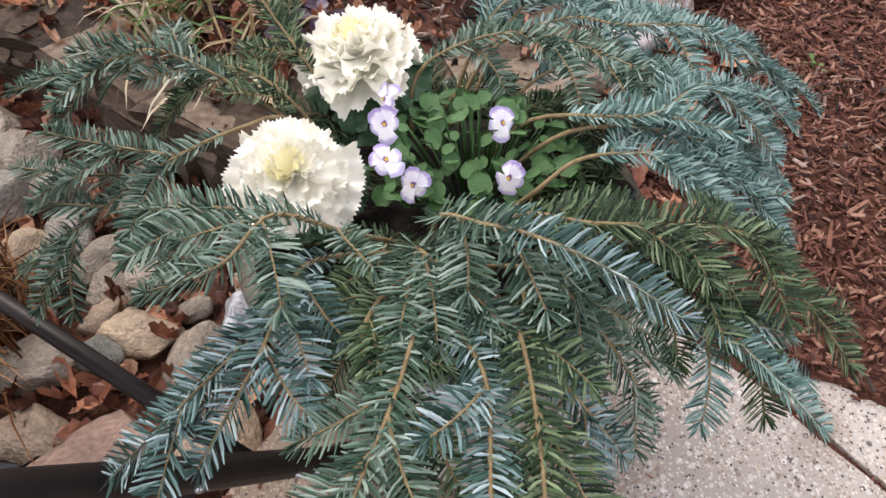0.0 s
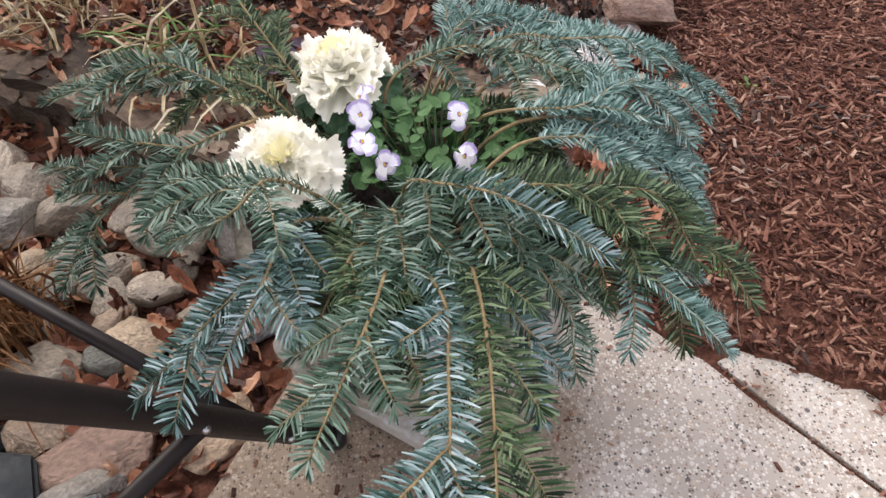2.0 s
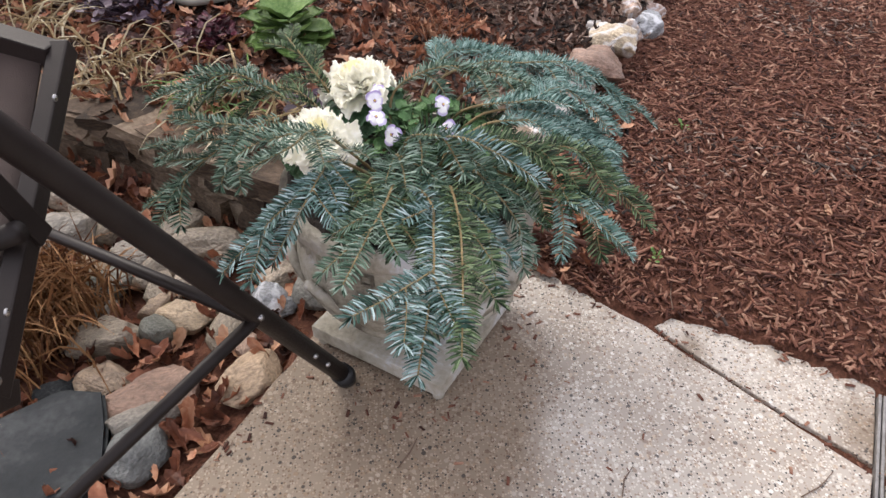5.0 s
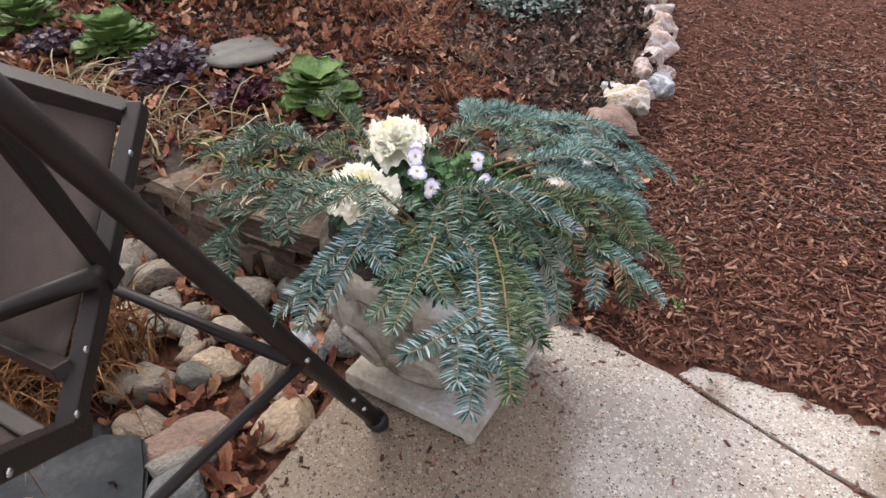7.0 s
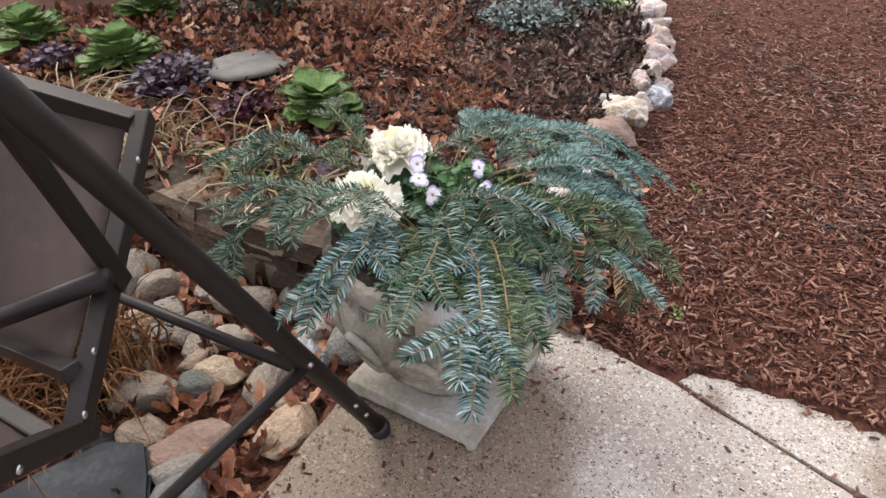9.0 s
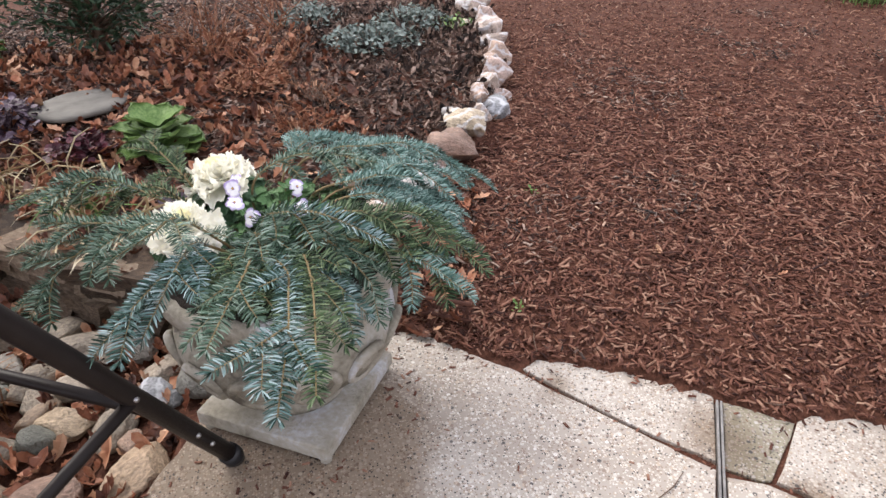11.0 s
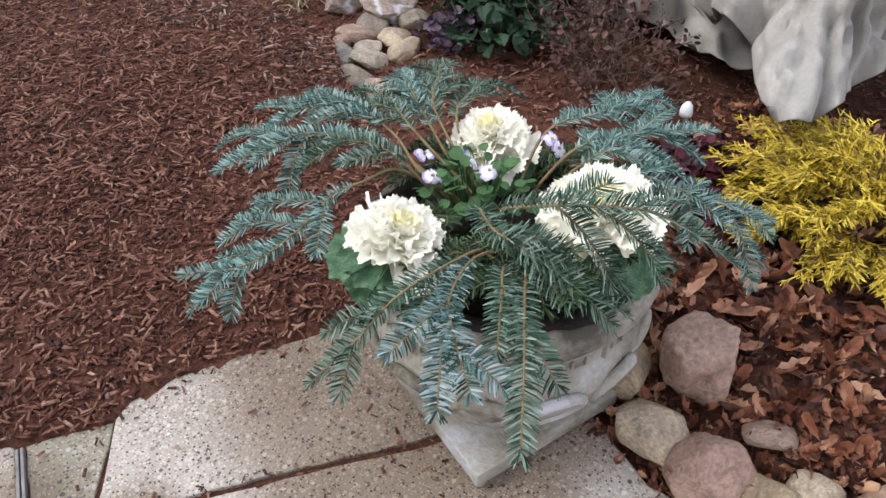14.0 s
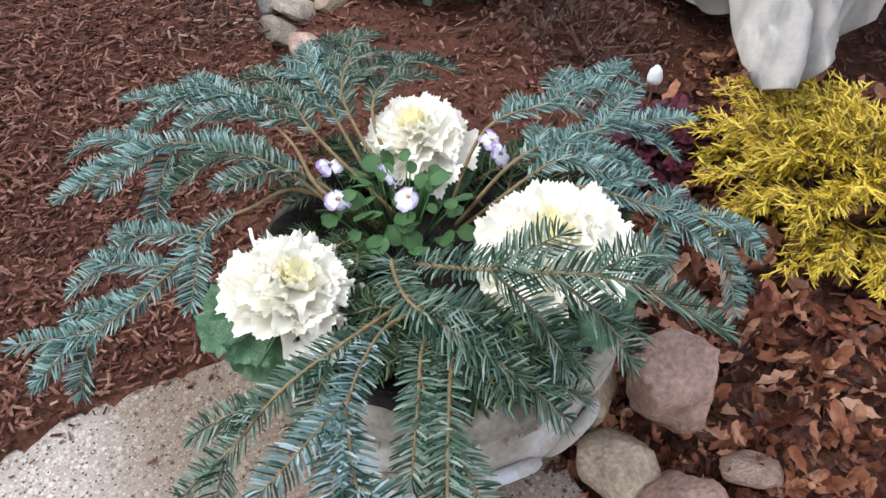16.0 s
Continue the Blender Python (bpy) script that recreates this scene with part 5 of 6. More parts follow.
stone("river_stone", GREYS, -0.57, 0.25, 0.076, ground_z(-0.57, 0.25), "smooth grey green stone in the creek bed", "stones in the creek bed", 0.7, rs, 1.15, 60)
stone("river_stone", GREYS, -0.83, 0.8, 0.06, ground_z(-0.83, 0.8), "blue grey stone among fallen leaves", "stones in the creek bed", 0.7, rs, 1.2, 30)
stone("river_stone", GREYS, -0.64, 0.605, 0.045, ground_z(-0.64, 0.605) + 0.02, "small dark olive stone in the creek bed", "stones in the creek bed", 0.9, rs, 1.05, 0)
stone("river_stone", DARKS, -0.82, 0.44, 0.045, ground_z(-0.82, 0.44), "small dark grey stone in the creek bed", "stones in the creek bed", 0.7, rs, 1.15, 0)
for x, y, r in [(-1.3, 0.55, 0.08), (-1.2, 0.3, 0.07), (-1.1, 0.05, 0.08), (-0.75, 0.02, 0.07), (-1.5, 0.95, 0.09), (-1.45, 1.25, 0.08)]:
    stone("river_stone", ROUND, x, y, r, ground_z(x, y), "rounded tan river stone among fallen leaves", "stones in the creek bed", 0.65, rs)

bm = bmesh.new()
vs = [bm.verts.new((x, y, 0.0)) for x, y in ((-1.05, 0.2), (-0.9, 0.32), (-0.79, 0.4), (-0.69, 0.385), (-0.655, 0.3), (-0.63, 0.2), (-0.7, 0.06), (-0.95, 0.02))]
f = bm.faces.new(vs)
bm.normal_update()
if f.normal.z < 0:
    f.normal_flip()
r = bmesh.ops.extrude_face_region(bm, geom=[f])
bmesh.ops.translate(bm, verts=[v for v in r["geom"] if isinstance(v, bmesh.types.BMVert)], vec=(0.01, 0, 0.05))
bmesh.ops.recalc_face_normals(bm, faces=bm.faces)
bmesh.ops.bevel(bm, geom=bm.edges[:], offset=0.008, segments=2, affect="EDGES")
for v in bm.verts:
    v.co.z += noise.noise(v.co * 9) * 0.012 - 0.055 + (v.co.y - 0.2) * 0.05 - 0.012
tagged(obj("slate_slab", bm, M_SLATE, False), "flat blue grey slate slab lying on the creek stones", "stone")

for x, y, r, ms in [(1.81, -0.66, 0.076, TANS), (1.71, -0.76, 0.07, TANS), (1.68, -0.885, 0.074, TANS), (1.65, -0.985, 0.066, TANS), (1.71, -1.05, 0.05, TANS), (1.6, -1.08, 0.06, TANS), (1.72, -1.16, 0.06, TANS)]:
    stone("river_stone", ms, x - 0.060, y + 0.011, r, ground_z(x - 0.060, y + 0.011) + 0.012, "rounded brown pink river stone beside the urn", "stones beside the urn", 0.85, rs, 1.1)
stone("river_stone", TAN_SHARP, 1.790, -0.779, 0.092, ground_z(1.85, -0.79) + 0.02, "large tan pitted river stone beside the urn", "stones beside the urn", 1.15, rs, 0.95, -75)
stone("river_stone", ROUND, 1.730, -0.939, 0.044, ground_z(1.76, -0.95), "small pale egg shaped stone in the leaves", "stones beside the urn", 0.6, rs, 1.2, -60)

for x, y, r in [(0.73, 1.7, 0.085), (0.68, 1.84, 0.035), (0.84, 1.97, 0.05), (0.92, 2.12, 0.054), (0.9, 1.9, 0.066), (1.01, 2.25, 0.078), (1.08, 2.5, 0.075), (1.02, 2.4, 0.05), (1.1, 2.68, 0.06), (1.14, 2.87, 0.085), (1.19, 3.09, 0.09), (1.2, 3.36, 0.11), (1.15, 3.66, 0.1), (1.11, 3.92, 0.1),
                (1.0, 4.2, 0.11), (0.8, 4.5, 0.12), (1.06, 3.0, 0.05), (1.24, 3.24, 0.05), (0.45, 1.36, 0.08), (0.35, 1.25, 0.065), (0.55, 1.46, 0.06), (0.8, 1.82, 0.045), (0.99, 2.1, 0.04)]:
    stone("border_stone", PALES, x, y, r * 1.05, ground_z(x, y) - 0.01, "pale pinkish limestone border stone beside the mulch path", "border stones of the left bed", 0.85, rs, 1.2)
stone("border_stone", BLOCKY, 0.62, 1.56, 0.11, ground_z(0.62, 1.56) - 0.01, "large flat pinkish brown border stone", "border stones of the left bed", 0.6, rs, 1.1, 40)
for x, y, r in [(3.09, 1.89, 0.095), (2.95, 1.65, 0.062), (3.01, 1.49, 0.125), (3.1, 1.28, 0.094), (3.07, 1.15, 0.05), (2.92, 0.97, 0.088), (3.31, 1.07, 0.094), (3.25, 1.2, 0.052), (3.44, 1.3, 0.056), (3.6, 1.31, 0.068), (3.45, 2.1, 0.1), (3.8, 2.3, 0.11), (3.05, 1.05, 0.05)]:
    stone("border_stone", ROUND if r > 0.12 else PALES, x, y, r, ground_z(x, y), "rounded pale border stone beside the mulch path", "border stones of the right bed", 0.75, rs, 1.15)
for x, y, r in [(3.1, 0.84, 0.1), (2.69, 0.81, 0.052), (2.75, 0.78, 0.058), (2.59, 0.73, 0.064), (2.68, 0.67, 0.05), (2.92, 0.74, 0.1), (2.9, 0.62, 0.06), (2.77, 0.62, 0.056), (2.82, 0.75, 0.058), (2.6, 0.6, 0.055), (2.48, 0.6, 0.06), (2.7, 0.52, 0.055), (2.45, 0.46, 0.055)]:
    stone("border_stone", TANS + ROUND + PALES[:3], x, y, r * 1.12, ground_z(x, y), "smooth tan river stone heaped beside the mulch path", "tan stones of the right bed", 0.55, rs, 1.3)

wall = base("wall_bed", pose(0, 0, 0), "low dry stacked stone retaining wall of the bed", "wall", kind="structure")
BLOCKS = []
for k in range(6):
    bm = bmesh.new()
    box_into(bm, Matrix(), 1, 1, 1)
    bmesh.ops.subdivide_edges(bm, edges=bm.edges, cuts=3, use_grid_fill=True)
    for v in bm.verts:
        v.co += noise.noise_vector(v.co * 1.7 + Vector((k * 9, 0, 0))) * 0.17
    me = bpy.data.meshes.new("wall_stone")
    bm.to_mesh(me)
    bm.free()
    me.materials.append(M_WALL)
    BLOCKS.append(me)
rw = random.Random(4)
for course, (zc, hh, back) in enumerate(((-0.035, 0.085, 0.0), (0.047, 0.078, 0.015), (0.119, 0.066, 0.012))):
    for (x1, y1), (x2, y2) in zip(WALL, WALL[1:]):
        ln = math.hypot(x2 - x1, y2 - y1)
        s = rw.uniform(-0.05, 0.0)
        ang = math.degrees(math.atan2(y2 - y1, x2 - x1))
        while s < ln:
            w = rw.uniform(0.2, 0.38) if course == 2 else rw.uniform(0.11, 0.24)
            k = (s + w / 2) / ln
            nx, ny = -(y2 - y1) / ln, (x2 - x1) / ln
            o = back + rw.uniform(-0.015, 0.015) + 0.05
            child("wall_stone", rw.choice(BLOCKS), wall, pose(x1 + (x2 - x1) * k + nx * o, y1 + (y2 - y1) * k + ny * o, zc, rw.uniform(-4, 4), rw.uniform(-3, 3), ang + rw.uniform(-6, 6)) @ Matrix.Diagonal((w * 0.97, 0.17 + 0.06 * (course == 2), hh, 1)))
            s += w


# ---- stepping stone ----
bm = bmesh.new()
rings = lathe_into(bm, [(0.002, 0.05), (0.1, 0.052), (0.17, 0.047), (0.186, 0.036), (0.188, 0.01), (0.18, -0.01)], 40, lambda a, i: 1 + 0.06 * math.sin(a * 2 + 1) + 0.03 * math.sin(a * 5))
ob = obj("stepping_stone", bm, M_STEP)
ob.matrix_basis = pose(-0.8, 2.2, ground_z(-0.8, 2.2) + 0.026, 0, 0, 30) @ Matrix.Diagonal((1, 0.9, 0.45, 1))
tagged(ob, "round grey stepping stone lying in the leaves", "stone")

LAID.append((-0.8, 2.2, 0.24))



# ---- mulch, litter and fallen leaves ----
rc = random.Random(21)


def litter(name, shape, count, box, test, size, mat, label, category, lift=0.004, tilt=18, stretch=(1, 1, 1), fall=None):
    places = []
    x0, y0, x1, y1 = box
    tries = 0
    while len(places) < count and tries < count * 12:
        tries += 1
        x, y = rc.uniform(x0, x1), rc.uniform(y0, y1)
        if fall and rc.random() > fall(x, y):
            continue
        if not test(x, y):
            continue
        if shape is not CHIP and any((x - a) ** 2 + (y - b) ** 2 < (0.6 * c) ** 2 for a, b, c in LAID) and rc.random() < 0.93:
            continue
        s = rc.uniform(*size)
        z = (0.0 if inside(PAVED, x, y) else ground_z(x, y)) + lift * rc.uniform(0.2, 1.6)
        places.append(pose(x, y, z, rc.gauss(0, tilt), rc.gauss(0, tilt), rc.uniform(0, 360)) @ Matrix.Diagonal((s * stretch[0], s * stretch[1] * rc.uniform(0.6, 1.5), s * stretch[2], 1)))
    ob = scatter_mesh(name, shape, places, mat)
    return tagged(ob, label, category, kind="stuff")


def on_path(x, y):
    return not (inside(PAVED, x, y) or inside(BED_L, x, y) or inside(CREEK, x, y) or inside(BED_R, x, y))


def near(x, y):
    return math.exp(-max(0, math.hypot(x - 0.9, y - 0.7) - 0.6) / 1.3) + 0.04


litter("bark_mulch", CHIP, 42000, (0.05, -0.4, 4.2, 5.2), lambda x, y: on_path(x, y) and rise(x, y) > -0.03, (0.01, 0.036), M_CHIP, "shredded reddish brown bark mulch on the path", "mulch", 0.006, 20, (1, 0.75, 0.9), near)
litter("bark_mulch", CHIP, 3500, (0.05, 0.6, 2.6, 3.0), lambda x, y: on_path(x, y), (0.03, 0.062), M_CHIP, "long shredded bark strips on the mulch path", "mulch", 0.01, 14, (1, 0.4, 0.5), near)
litter("bark_flecks", CHIP, 900, (0.05, -0.4, 4.2, 5.0), lambda x, y: on_path(x, y) and rise(x, y) > 0.0, (0.008, 0.024), M_FLECK, "pale bark flecks scattered over the mulch path", "mulch", 0.016, 20, (1, 0.9, 0.9))
litter("bark_mulch", CHIP, 1500, (0.3, 0.3, 3.6, 3.2), lambda x, y: on_path(x, y) and rise(x, y) > 0.0 and noise.noise((x * 2.2, y * 2.2, 7)) > 0.22, (0.012, 0.04), M_DARKCHIP, "damp dark patches of fine bark mulch", "mulch", 0.012, 20, (1, 0.7, 0.9))
litter("bed_compost", CHIP, 20000, (-1.6, 1.0, 1.4, 4.3), lambda x, y: inside(BED_L, x, y), (0.014, 0.05), M_DARKCHIP, "dark composted bark in the raised bed", "mulch", 0.006, 22, (1, 0.8, 0.9))
litter("bed_compost", CHIP, 12000, (1.6, -1.5, 4.0, 2.2), lambda x, y: inside(BED_R, x, y), (0.012, 0.04), M_CHIP, "reddish bark mulch in the planted bed", "mulch", 0.006, 22, (1, 0.8, 0.9))
litter("shredded_leaf", LEAF_CURLED, 2600, (0.0, 1.1, 1.3, 3.6), lambda x, y: inside(BED_L, x, y) and rc.random() < 0.3 + x, (0.025, 0.065), M_DARKCHIP, "dark shrivelled leaf litter in the bed", "leaf litter", 0.02, 45)
CREEK_TEST = lambda x, y: inside(CREEK, x, y)
for shape, n in ((LEAF_SHAPE, 1000), (LEAF_CURLED, 1500)):
    litter("fallen_leaves", shape, int(n * 0.7), (-1.7, -0.6, -0.1, 1.6), CREEK_TEST, (0.04, 0.095), M_LEAF, "brown fallen oak leaves between the creek stones", "fallen leaves", 0.02, 22)
    litter("fallen_leaves", shape, n, (-2.2, 1.0, 0.35, 3.1), lambda x, y: inside(BED_L, x, y) and rc.random() < 1.0 - 0.75 * max(0, x + 0.5), (0.045, 0.09), M_LEAF, "orange brown fallen leaves in the raised bed", "fallen leaves", 0.018, 16)
    litter("fallen_leaves", shape, n, (1.45, -1.7, 3.0, -0.4), lambda x, y: inside(BED_R, x, y) and not inside(PAVED, x, y) and y < -0.45 - 0.1 * (x - 1.6), (0.04, 0.085), M_LEAF, "brown fallen oak leaves beside the stones", "fallen leaves", 0.02, 22)
litter("fallen_leaves", LEAF_CURLED, 380, (1.46, -1.4, 1.76, -0.62), lambda x, y: not inside(PAVED, x, y), (0.025, 0.055), M_LEAF, "small brown leaves along the terrace edge", "fallen leaves", 0.02, 22)
litter("fallen_leaves", LEAF_SHAPE, 330, (0.1, 0.7, 0.75, 1.6), lambda x, y: on_path(x, y) and rise(x, y) < 0.75 and x < 0.2 + 0.3 * y + 0.1 * rc.random(), (0.04, 0.08), M_LEAF, "fallen leaves gathered beside the border stones", "fallen leaves", 0.02, 24)
litter("fallen_leaves", LEAF_CURLED, 16, (0.7, 0.4, 2.4, 2.2), on_path, (0.03, 0.06), M_LEAF, "few scattered leaves on the mulch path", "fallen leaves", 0.015, 20)
litter("bark_crumbs", CHIP, 340, (-0.4, -0.5, 1.8, 0.8), lambda x, y: inside(PAVED, x, y) and (rc.random() < 0.07 or edge_gap(PAVED, x, y, True) < 0.05 or 0.2 < math.hypot(x - 0, y - 0.556) < 0.3 or 0.2 < math.hypot(x - 1.6, y + 0.43) < 0.28),
       (0.006, 0.022), M_CHIP, "bark crumbs scattered on the concrete", "debris", 0.002, 6)
litter("bark_crumbs", CHIP, 260, (0.5, -0.6, 1.7, 0.56), lambda x, y: inside(PAVED, x, y) and edge_gap([(0.55, 0.53), (0.65, 0.4), (0.896, 0.11), (0.98, 0.06), (1.26, -0.21), (1.53, -0.46)], x, y) < 0.012, (0.005, 0.018), M_CHIP, "bark crumbs caught in the slab crack", "debris", 0.001, 12)
TWIGLETS = [(-0.02, 0.2, 60), (0.86, -0.02, 20), (0.6, 0.02, 5), (0.63, 0.6, 75), (0.76, 0.1, 30), (1.12, 0.25, -20), (0.4, 0.12, 60), (1.04, 0.62, 4)]
for x, y, a in TWIGLETS:
    bm = bmesh.new()
    l = rc.uniform(0.05, 0.1)
    tube_into(bm, [(-l / 2, 0, 0.003), (0, rc.uniform(-0.008, 0.008), 0.004), (l / 2, 0, 0.003)], [0.0012, 0.0015, 0.0008], 5)
    ob = obj("twig", bm, M_BRANCH)
    ob.matrix_basis = pose(x, y, 0.0 if inside(PAVED, x, y) else ground_z(x, y) + 0.008, 0, 0, a)
    tagged(ob, "thin brown twig fallen on the ground", "twig", "fallen twigs")


# ---- bed plants ----
BROAD = [leaf_mesh("leaf", M_LUSH, 1, 0.85, 0.16, -0.3, 0.05, seed=50 + k, nu=8, nv=6, tip=0.55) for k in range(2)]


def broad_plant(x, y, r, seed, n=24, droop=0):
    n = int(n * 1.6)
    rnd = random.Random(seed)
    z = ground_z(x, y)
    ob = base("leafy_perennial", pose(x, y, z), "bright green leafy perennial rosette in the bed", "perennial", "green perennials")
    bm = bmesh.new()
    for k in range(n):
        f = k / n
        a, t = k * 137.5 + rnd.uniform(-20, 20), 58 - 44 * f - droop * 0.5 + rnd.uniform(-14, 14)
        q = r * 0.3 * f
        px, py, pz = -q * math.sin(radians(a)), q * math.cos(radians(a)), 0.02 + r * 0.35 * (1 - f)
        tube_into(bm, [(0, 0, -0.005), (px * 0.5, py * 0.5, pz * 0.7), (px, py, pz)], 0.003, 5)
        child("leaf", rnd.choice(BROAD), ob, pose(px, py, pz, 0, 0, a) @ pose(0, 0, 0, t, 0, rnd.uniform(-15, 15)) @ Matrix.Scale(r * rnd.uniform(0.44, 0.72), 4))
    part("stalk_mass", bm, M_LUSH, ob)["kind"] = "stuff"
    return ob


broad_plant(-1.38, 2.3, 0.23, 1, 24)
broad_plant(-1.9, 2.6, 0.22, 2, 20)
broad_plant(-1.45, 2.92, 0.22, 3, 24)
broad_plant(-0.43, 1.72, 0.2, 4, 22, 8)
broad_plant(-1.6, 3.2, 0.22, 5, 22)


def small_leaf_plant(name, x, y, r, n, size, mat, label, category, height=0.5, shape=ROUNDED, seed=0):
    rnd = random.Random(seed)
    z = ground_z(x, y)
    ob = base(name, pose(x, y, z), label, category)
    bm = bmesh.new()
    places = []
    for k in range(n):
        a, q = rnd.uniform(0, 2 * math.pi), r * math.sqrt(rnd.random())
        h = height * r * (1 - 0.7 * (q / r) ** 2) * rnd.uniform(0.35, 1.1) + 0.01
        p = (q * math.cos(a), q * math.sin(a), h)
        if k % 2 == 0:
            tube_into(bm, [(p[0] * 0.3, p[1] * 0.3, -0.01), (p[0] * 0.8, p[1] * 0.8, h * 0.7), p], 0.0018, 4)
        places.append(turned(*p, rnd.gauss(10, 25), rnd.gauss(0, 22), rnd.uniform(0, 360), size * rnd.uniform(0.6, 1.2)))
    part("stem_mass", bm, mat, ob)["kind"] = "stuff"
    lv = scatter_mesh("leaves", shape, places, mat, ob)
    lv["kind"] = "stuff"
    return ob


small_leaf_plant("heuchera", -1.08, 2.1, 0.19, 420, 0.03, M_PURPLE, "dusky purple heuchera clump in the bed", "heuchera", 0.6, seed=1)
small_leaf_plant("heuchera", -0.73, 1.82, 0.11, 200, 0.03, M_WINE, "dark wine red heuchera clump in the bed", "heuchera", 0.7, seed=2)
small_leaf_plant("heuchera", -1.7, 2.38, 0.14, 220, 0.03, M_PURPLE, "dusky purple heuchera clump in the bed", "heuchera", 0.6, seed=3)
small_leaf_plant("heuchera", -0.3, 1.3, 0.08, 30, 0.045, M_PURPLE, "small purple heuchera beside the wall", "heuchera", 0.6, seed=4)
small_leaf_plant("silver_plant", 0.48, 2.72, 0.26, 460, 0.032, M_SILVER, "silver grey leafy ground cover in the bed", "ground cover", 0.4, OVAL, 5)
small_leaf_plant("silver_plant", 0.18, 3.35, 0.22, 320, 0.032, M_SILVER, "silver grey leafy ground cover in the bed", "ground cover", 0.5, OVAL, 6)
small_leaf_plant("silver_plant", 0.76, 3.1, 0.24, 340, 0.03, M_SILVER, "silver grey leafy ground cover in the bed", "ground cover", 0.4, OVAL, 7)
small_leaf_plant("silver_plant", 0.98, 3.0, 0.12, 70, 0.03, M_LUSH, "small yellow green plant beside border stones", "ground cover", 0.5, OVAL, 8)
small_leaf_plant("red_plant", 2.46, -0.62, 0.16, 170, 0.05, M_WINE, "dark red leafed low plant in the bed", "perennial", 0.9, seed=9)
small_leaf_plant("sedum", -0.12, 2.25, 0.2, 420, 0.018, M_RUST, "rust red low ground cover in the bed", "ground cover", 0.25, OVAL, 10)
small_leaf_plant("sedum", 0.12, 2.1, 0.15, 300, 0.018, M_RUST, "rust red low ground cover in the bed", "ground cover", 0.25, OVAL, 11)
small_leaf_plant("evergreen_perennial", 2.95, 0.24, 0.2, 190, 0.075, M_DARKGREEN, "dark green glossy leafed low shrub", "shrub", 1.0, OVAL, 12)
small_leaf_plant("evergreen_perennial", 3.2, 0.4, 0.26, 210, 0.075, M_DARKGREEN, "dark green glossy leafed low shrub", "shrub", 1.1, OVAL, 13)
small_leaf_plant("heuchera", 2.85, 0.4, 0.13, 110, 0.045, M_PURPLE, "dusky purple heuchera clump in the bed", "heuchera", 0.8, seed=14)
small_leaf_plant("mulch_seedling", 0.62, 0.72, 0.025, 7, 0.016, M_LUSH, "tiny green seedling in the bark mulch", "seedling", 0.5, OVAL, 15)
small_leaf_plant("mulch_seedling", 0.85, 1.25, 0.025, 6, 0.016, M_LUSH, "tiny green seedling in the bark mulch", "seedling", 0.5, OVAL, 16)
small_leaf_plant("dark_perennial", 2.05, -1.35, 0.16, 60, 0.06, M_SLATE, "blue grey leafed plant among fallen leaves", "perennial", 0.5, OVAL, 17)


def tuft(name, x, y, n, length, width, mat, label, category, lean=55, seed=0, spread=0.05, dz=0.0):
    """Arching blades from one crown."""
    rnd = random.Random(seed)
    places = []
    for k in range(n):
        s = length * rnd.uniform(0.5, 1.1)
        w = width * rnd.uniform(0.6, 1.2)
        places.append(pose(rnd.gauss(0, spread), rnd.gauss(0, spread), -0.005, 0, 0, rnd.uniform(0, 360)) @ pose(0, 0, 0, rnd.gauss(lean, 22), 0, rnd.uniform(-20, 20)) @ Matrix.Diagonal((w, s, s, 1)))
    ob = scatter_mesh(name, BLADE, places, mat)
    ob.matrix_basis = pose(x, y, ground_z(x, y) + dz)
    return tagged(ob, label, category, kind="")


PALE_TUFT = "pale variegated dried grass tuft drooping over the bed"
tuft("grass_tuft", -0.62, 1.3, 36, 0.26, 0.008, M_STRAW, PALE_TUFT, "grass", 22, 1)
tuft("grass_tuft", -0.42, 1.2, 26, 0.24, 0.008, M_STRAW, PALE_TUFT, "grass", 22, 2)
tuft("grass_tuft", -0.93, 1.62, 50, 0.26, 0.008, M_STRAW, PALE_TUFT, "grass", 16, 3, 0.08)
tuft("grass_tuft", -1.4, 1.9, 60, 0.28, 0.008, M_STRAW, PALE_TUFT, "grass", 20, 4, 0.1)
tuft("grass_tuft", -0.6, 1.4, 40, 0.2, 0.008, M_LUSH, "green and cream striped grass tuft in the bed", "grass", 24, 5)
tuft("grass_tuft", -1.05, 1.6, 25, 0.22, 0.008, M_STRAW, PALE_TUFT, "grass", 14, 6)
tuft("dried_grass", -0.9, 0.68, 300, 0.27, 0.005, M_DRY, "cut back clump of dried ornamental grass", "grass", 62, 7, 0.06)
tuft("dried_grass", -1.03, 0.56, 360, 0.27, 0.005, M_DRY, "cut back clump of dried ornamental grass", "grass", 62, 8, 0.07)
tuft("dried_grass", -1.12, 0.7, 300, 0.27, 0.005, M_DRY, "cut back clump of dried ornamental grass", "grass", 58, 9, 0.07)
tuft("grass_tuft", 3.15, 1.45, 70, 0.42, 0.009, M_STRAW, "dry arching grass tuft behind the border stones", "grass", 50, 10, 0.05)
tuft("grass_tuft", 3.35, 1.75, 60, 0.42, 0.009, M_LUSH, "green arching grass tuft behind the border stones", "grass", 50, 11, 0.06)
tuft("grass_tuft", 2.86, 1.16, 22, 0.2, 0.007, M_STRAW, "pale grass blades hanging over the border stones", "grass", 25, 12, 0.03)
tuft("grass_tuft", 3.9, 3.3, 120, 0.4, 0.01, M_LUSH, "green arching grass tuft beyond the path", "grass", 45, 13, 0.1)


